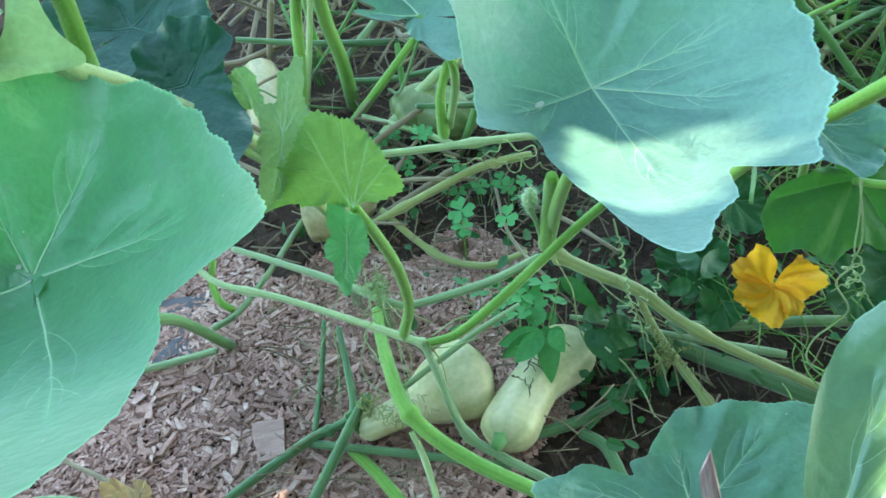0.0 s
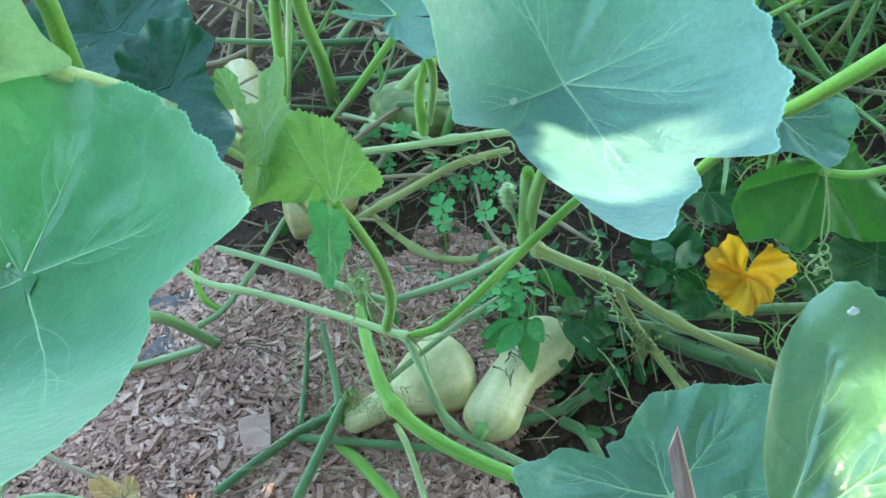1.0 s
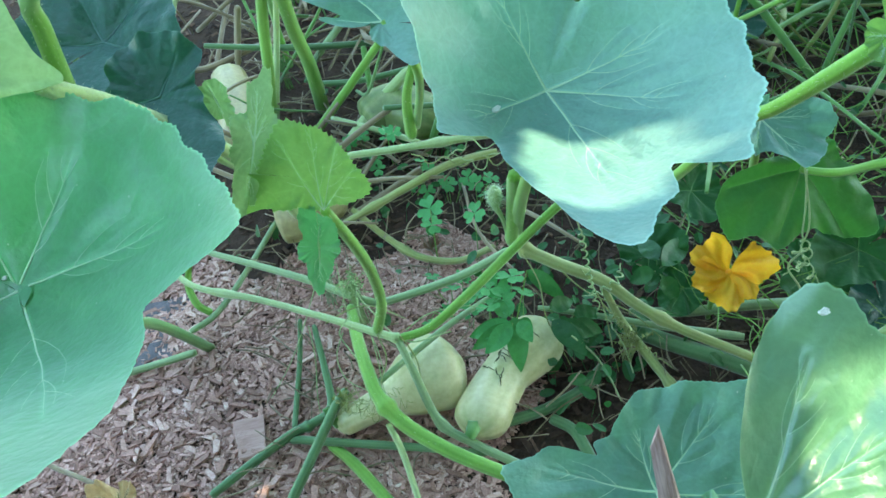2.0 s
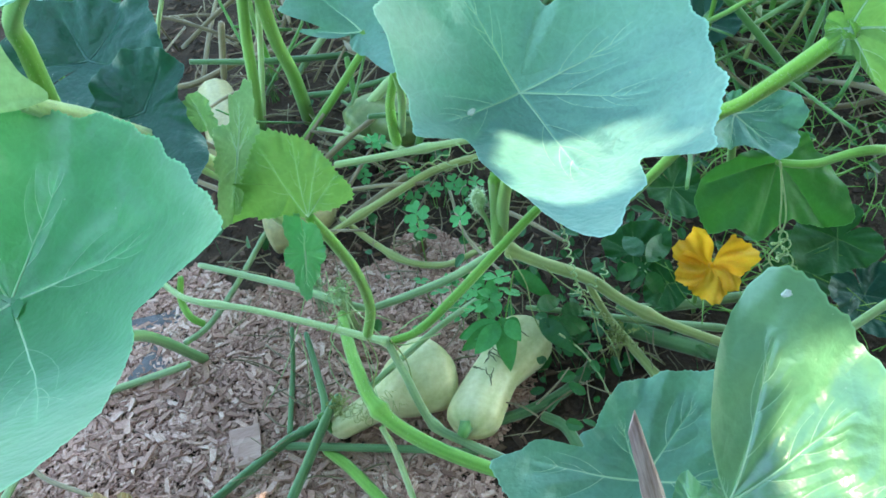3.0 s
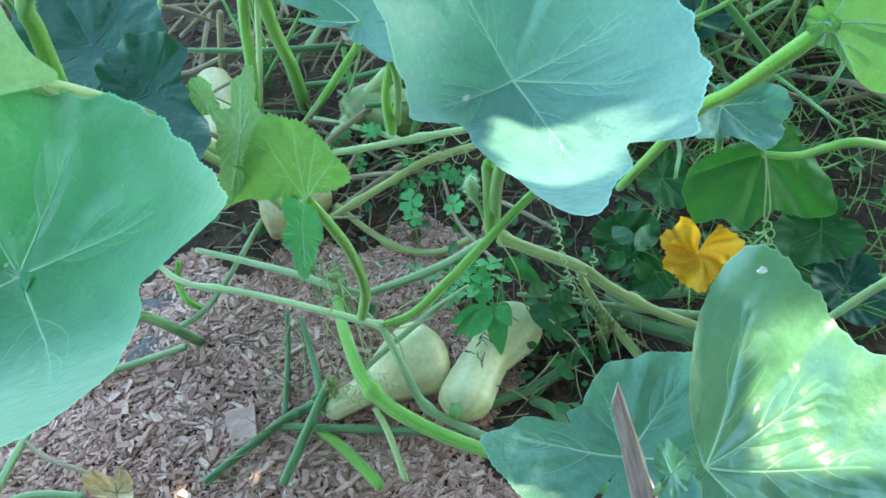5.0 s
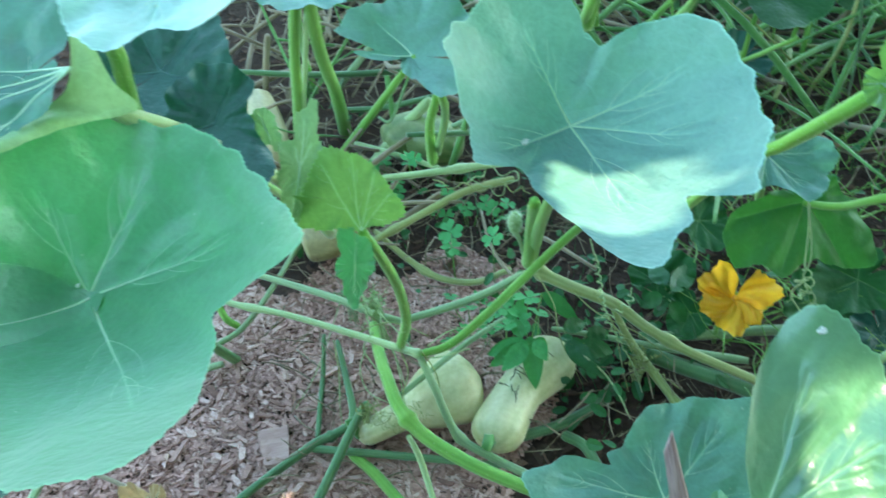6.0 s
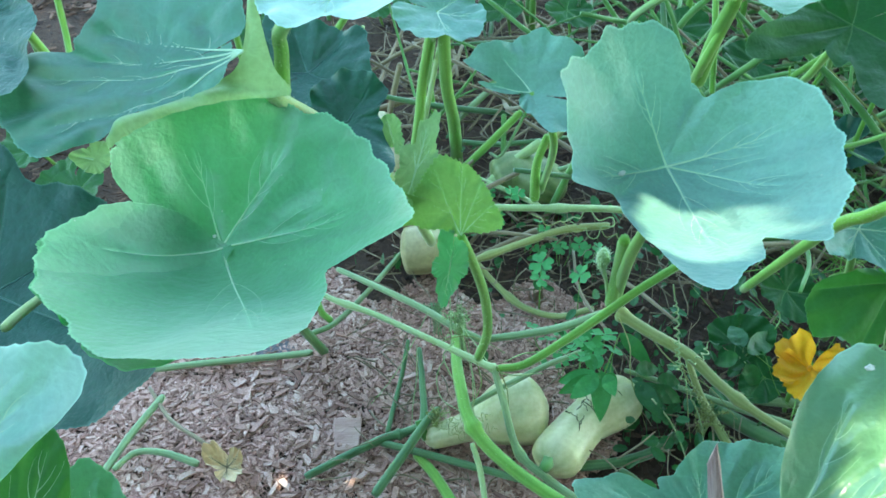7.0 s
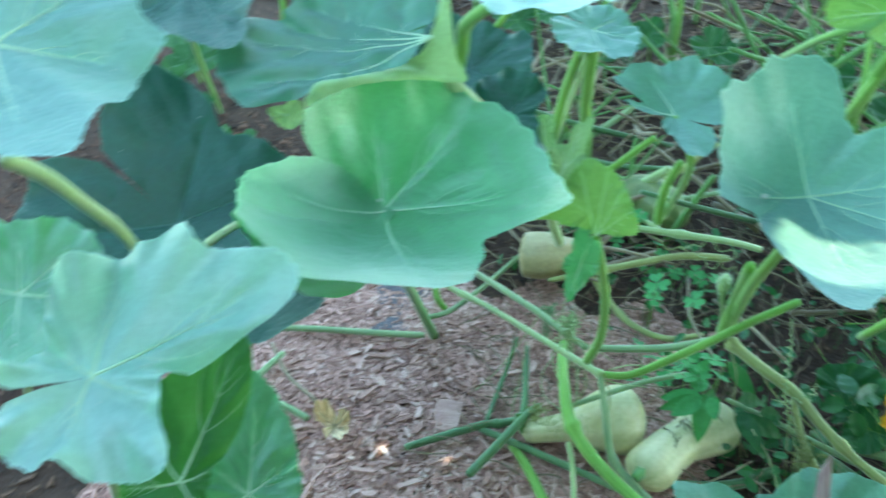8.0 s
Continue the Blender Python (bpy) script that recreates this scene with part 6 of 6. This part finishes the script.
def groundcover(count, spots, seed):
    """Low seedlings and clover past counting: small rounded leaves on short stems in the shade."""
    rng = np.random.default_rng(seed)
    vs, fs = [], []
    for _ in range(count):
        cx, cy, sx, sy = spots[rng.integers(len(spots))]
        p = np.array((cx + rng.normal() * sx, cy + rng.normal() * sy, rng.uniform(0.012, 0.075)))
        size = rng.uniform(0.007, 0.017)
        m = np.array(Euler((rng.normal() * 0.5, rng.normal() * 0.5, rng.uniform(0, 6.28))).to_matrix())
        long = rng.uniform(1.0, 2.2)
        ring = [(0, 0, 0)] + [(size * long * (1 - math.cos(a)) * 0.55, size * 0.6 * math.sin(a) * (1 + 0.15 * math.cos(a)), 0.15 * size * abs(math.sin(a))) for a in np.linspace(0.25, 2 * math.pi - 0.25, 9)]
        o = len(vs)
        vs += list(np.array(ring) @ m.T + p)
        fs += [(o, o + k, o + k + 1) for k in range(1, 9)]
        o = len(vs)
        foot = np.array((p[0] + rng.normal() * 0.006, p[1] + rng.normal() * 0.006, -0.005))
        vs += [foot - (0.0006, 0, 0), foot + (0.0006, 0, 0), p]
        fs += [(o, o + 1, o + 2)]
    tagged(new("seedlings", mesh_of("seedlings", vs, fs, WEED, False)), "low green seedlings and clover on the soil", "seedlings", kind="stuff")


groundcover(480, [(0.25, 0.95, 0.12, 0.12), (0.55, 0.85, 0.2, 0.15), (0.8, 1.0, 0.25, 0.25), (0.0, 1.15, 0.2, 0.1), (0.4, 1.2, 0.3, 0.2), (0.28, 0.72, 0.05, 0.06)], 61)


# single chips lying on top of the open mulch
def loose_chips(count, seed):
    rng = np.random.default_rng(seed)
    kinds = [mesh_of("wood_chip", chip_shape(rng, ln, ln * rng.uniform(0.3, 0.7), ln * rng.uniform(0.04, 0.08)), CHIP_FACES, CHIPS, False) for ln in (0.014, 0.02, 0.026, 0.03, 0.036, 0.024, 0.016, 0.032)]
    for _ in range(count):
        x, y = rng.uniform(-0.52, 0.0), rng.uniform(0.36, 0.80)
        ob = new("wood_chip", kinds[rng.integers(len(kinds))])
        ob.parent = ground
        ob.matrix_local = pose(x, y, ground_height(x, y) + 0.009, rng.normal() * 8, rng.normal() * 8, rng.uniform(0, 360))


loose_chips(290, 77)


thicket("fine_litter", 900, (-0.4, 1.4, 1.0, 2.3), 0.12, 0.0014, STRAW, "fine dry vine threads and litter on the soil", 26, 1.0, 0.8)


# fine pale weedy tufts beside the vines' joint and hanging threads
def tuft(at, size, count, material, label, seed):
    """A soft clump of fine threads with tiny leaflets."""
    rng = np.random.default_rng(seed)
    vs, fs = [], []
    for _ in range(count):
        d = rng.normal(size=3) * np.array((0.8, 0.8, 0.5)) + (0, 0, 0.7)
        d *= size * rng.uniform(0.5, 1.1) / np.linalg.norm(d)
        foot = np.array((rng.normal() * size * 0.25, rng.normal() * size * 0.25, -at[2]))
        mid = np.array((0, 0, 0.0)) + rng.normal(size=3) * size * 0.2
        tv, tf, path, _ = tube_data([foot, mid, mid + d], (0.0006, 0.0006, 0.0004), 4, 0, 5)
        o = len(vs)
        vs += list(tv)
        fs += [tuple(i + o for i in f) for f in tf]
        for p in path[5:]:
            for _ in range(2):
                e = rng.normal(size=3) * 0.003
                g = rng.normal(size=3) * 0.0012
                o = len(vs)
                vs += [p, p + e * 0.5 + g, p + e, p + e * 0.5 - g]
                fs.append((o, o + 1, o + 2, o + 3))
    ob = new("fine_weed", mesh_of("fine_weed", vs, fs, material, False))
    ob.location = at
    tagged(ob, label, "weed", "fine weeds")


tuft((-0.085, 0.816, 0.100), 0.030, 38, STEM_PALE, "soft pale green feathery weed beside the vines", 1)
tuft((-0.131, 0.878, 0.060), 0.026, 24, STEM_GREY, "soft dull green feathery weed beside the vines", 2)
tuft((-0.110, 0.647, 0.050), 0.022, 20, STEM_OLIVE, "fine olive feathery weed beside the squash", 3)
tuft((-0.214, 1.500, 0.060), 0.03, 26, STEM_MID, "fine green feathery weed among stalks", 4)
tuft((0.316, 0.672, 0.050), 0.03, 26, STEM_OLIVE, "fine olive feathery weed under the vines", 5)
for spots in ([(-0.100, 0.839, 0.140), (-0.096, 0.793, 0.110), (-0.086, 0.740, 0.090), (-0.075, 0.709, 0.070)], [(-0.071, 0.777, 0.150), (-0.069, 0.738, 0.130), (-0.053, 0.703, 0.100), (-0.043, 0.647, 0.090)], [(-0.053, 0.688, 0.150), (-0.049, 0.658, 0.120), (-0.047, 0.632, 0.100), (-0.039, 0.594, 0.050)],
              [(-0.096, 0.713, 0.130), (-0.111, 0.696, 0.100), (-0.102, 0.667, 0.080), (-0.067, 0.627, 0.100)], [(-0.002, 0.671, 0.170), (0.032, 0.708, 0.150), (0.082, 0.712, 0.150), (0.113, 0.709, 0.140)], [(-0.148, 0.743, 0.120), (-0.149, 0.716, 0.070), (-0.153, 0.675, 0.040), (-0.151, 0.637, 0.020)],
              [(-0.139, 0.827, 0.110), (-0.171, 0.782, 0.060), (-0.198, 0.743, 0.030), (-0.228, 0.694, 0.020)]):
    tendril(spots, 0.0009, STEM_PALE, "thin pale loose thread of the vine")
for spots in ([(-0.112, 0.631, 0.080), (-0.093, 0.612, 0.080), (-0.074, 0.599, 0.080), (-0.059, 0.608, 0.090)], [(-0.106, 0.638, 0.090), (-0.086, 0.619, 0.090), (-0.064, 0.615, 0.100), (-0.057, 0.600, 0.080)], [(-0.103, 0.611, 0.070), (-0.084, 0.617, 0.080), (-0.064, 0.603, 0.085), (-0.068, 0.623, 0.100)]):
    tendril(spots, 0.0005, STEM_OLIVE, "dry withered thread on the squash", 4, 0.004, (0.1, 0.9))
for spots in ([(-0.011, 0.663, 0.170), (0.005, 0.649, 0.130), (0.009, 0.619, 0.100), (0.023, 0.591, 0.080)], [(-0.043, 0.678, 0.160), (-0.036, 0.658, 0.130), (-0.049, 0.626, 0.110), (-0.039, 0.599, 0.090)], [(-0.121, 0.734, 0.130), (-0.084, 0.745, 0.140), (-0.048, 0.737, 0.150), (0.000, 0.690, 0.170)], [(0.261, 0.757, 0.140), (0.285, 0.717, 0.100), (0.290, 0.671, 0.060), (0.294, 0.639, 0.030)],
              [(0.228, 0.766, 0.140), (0.262, 0.729, 0.120), (0.321, 0.692, 0.100), (0.365, 0.664, 0.060)], [(0.182, 0.792, 0.150), (0.198, 0.748, 0.130), (0.200, 0.706, 0.100), (0.227, 0.665, 0.030)]):
    tendril(spots, 0.0010, STEM_OLIVE, "thin olive loose thread of the vine")
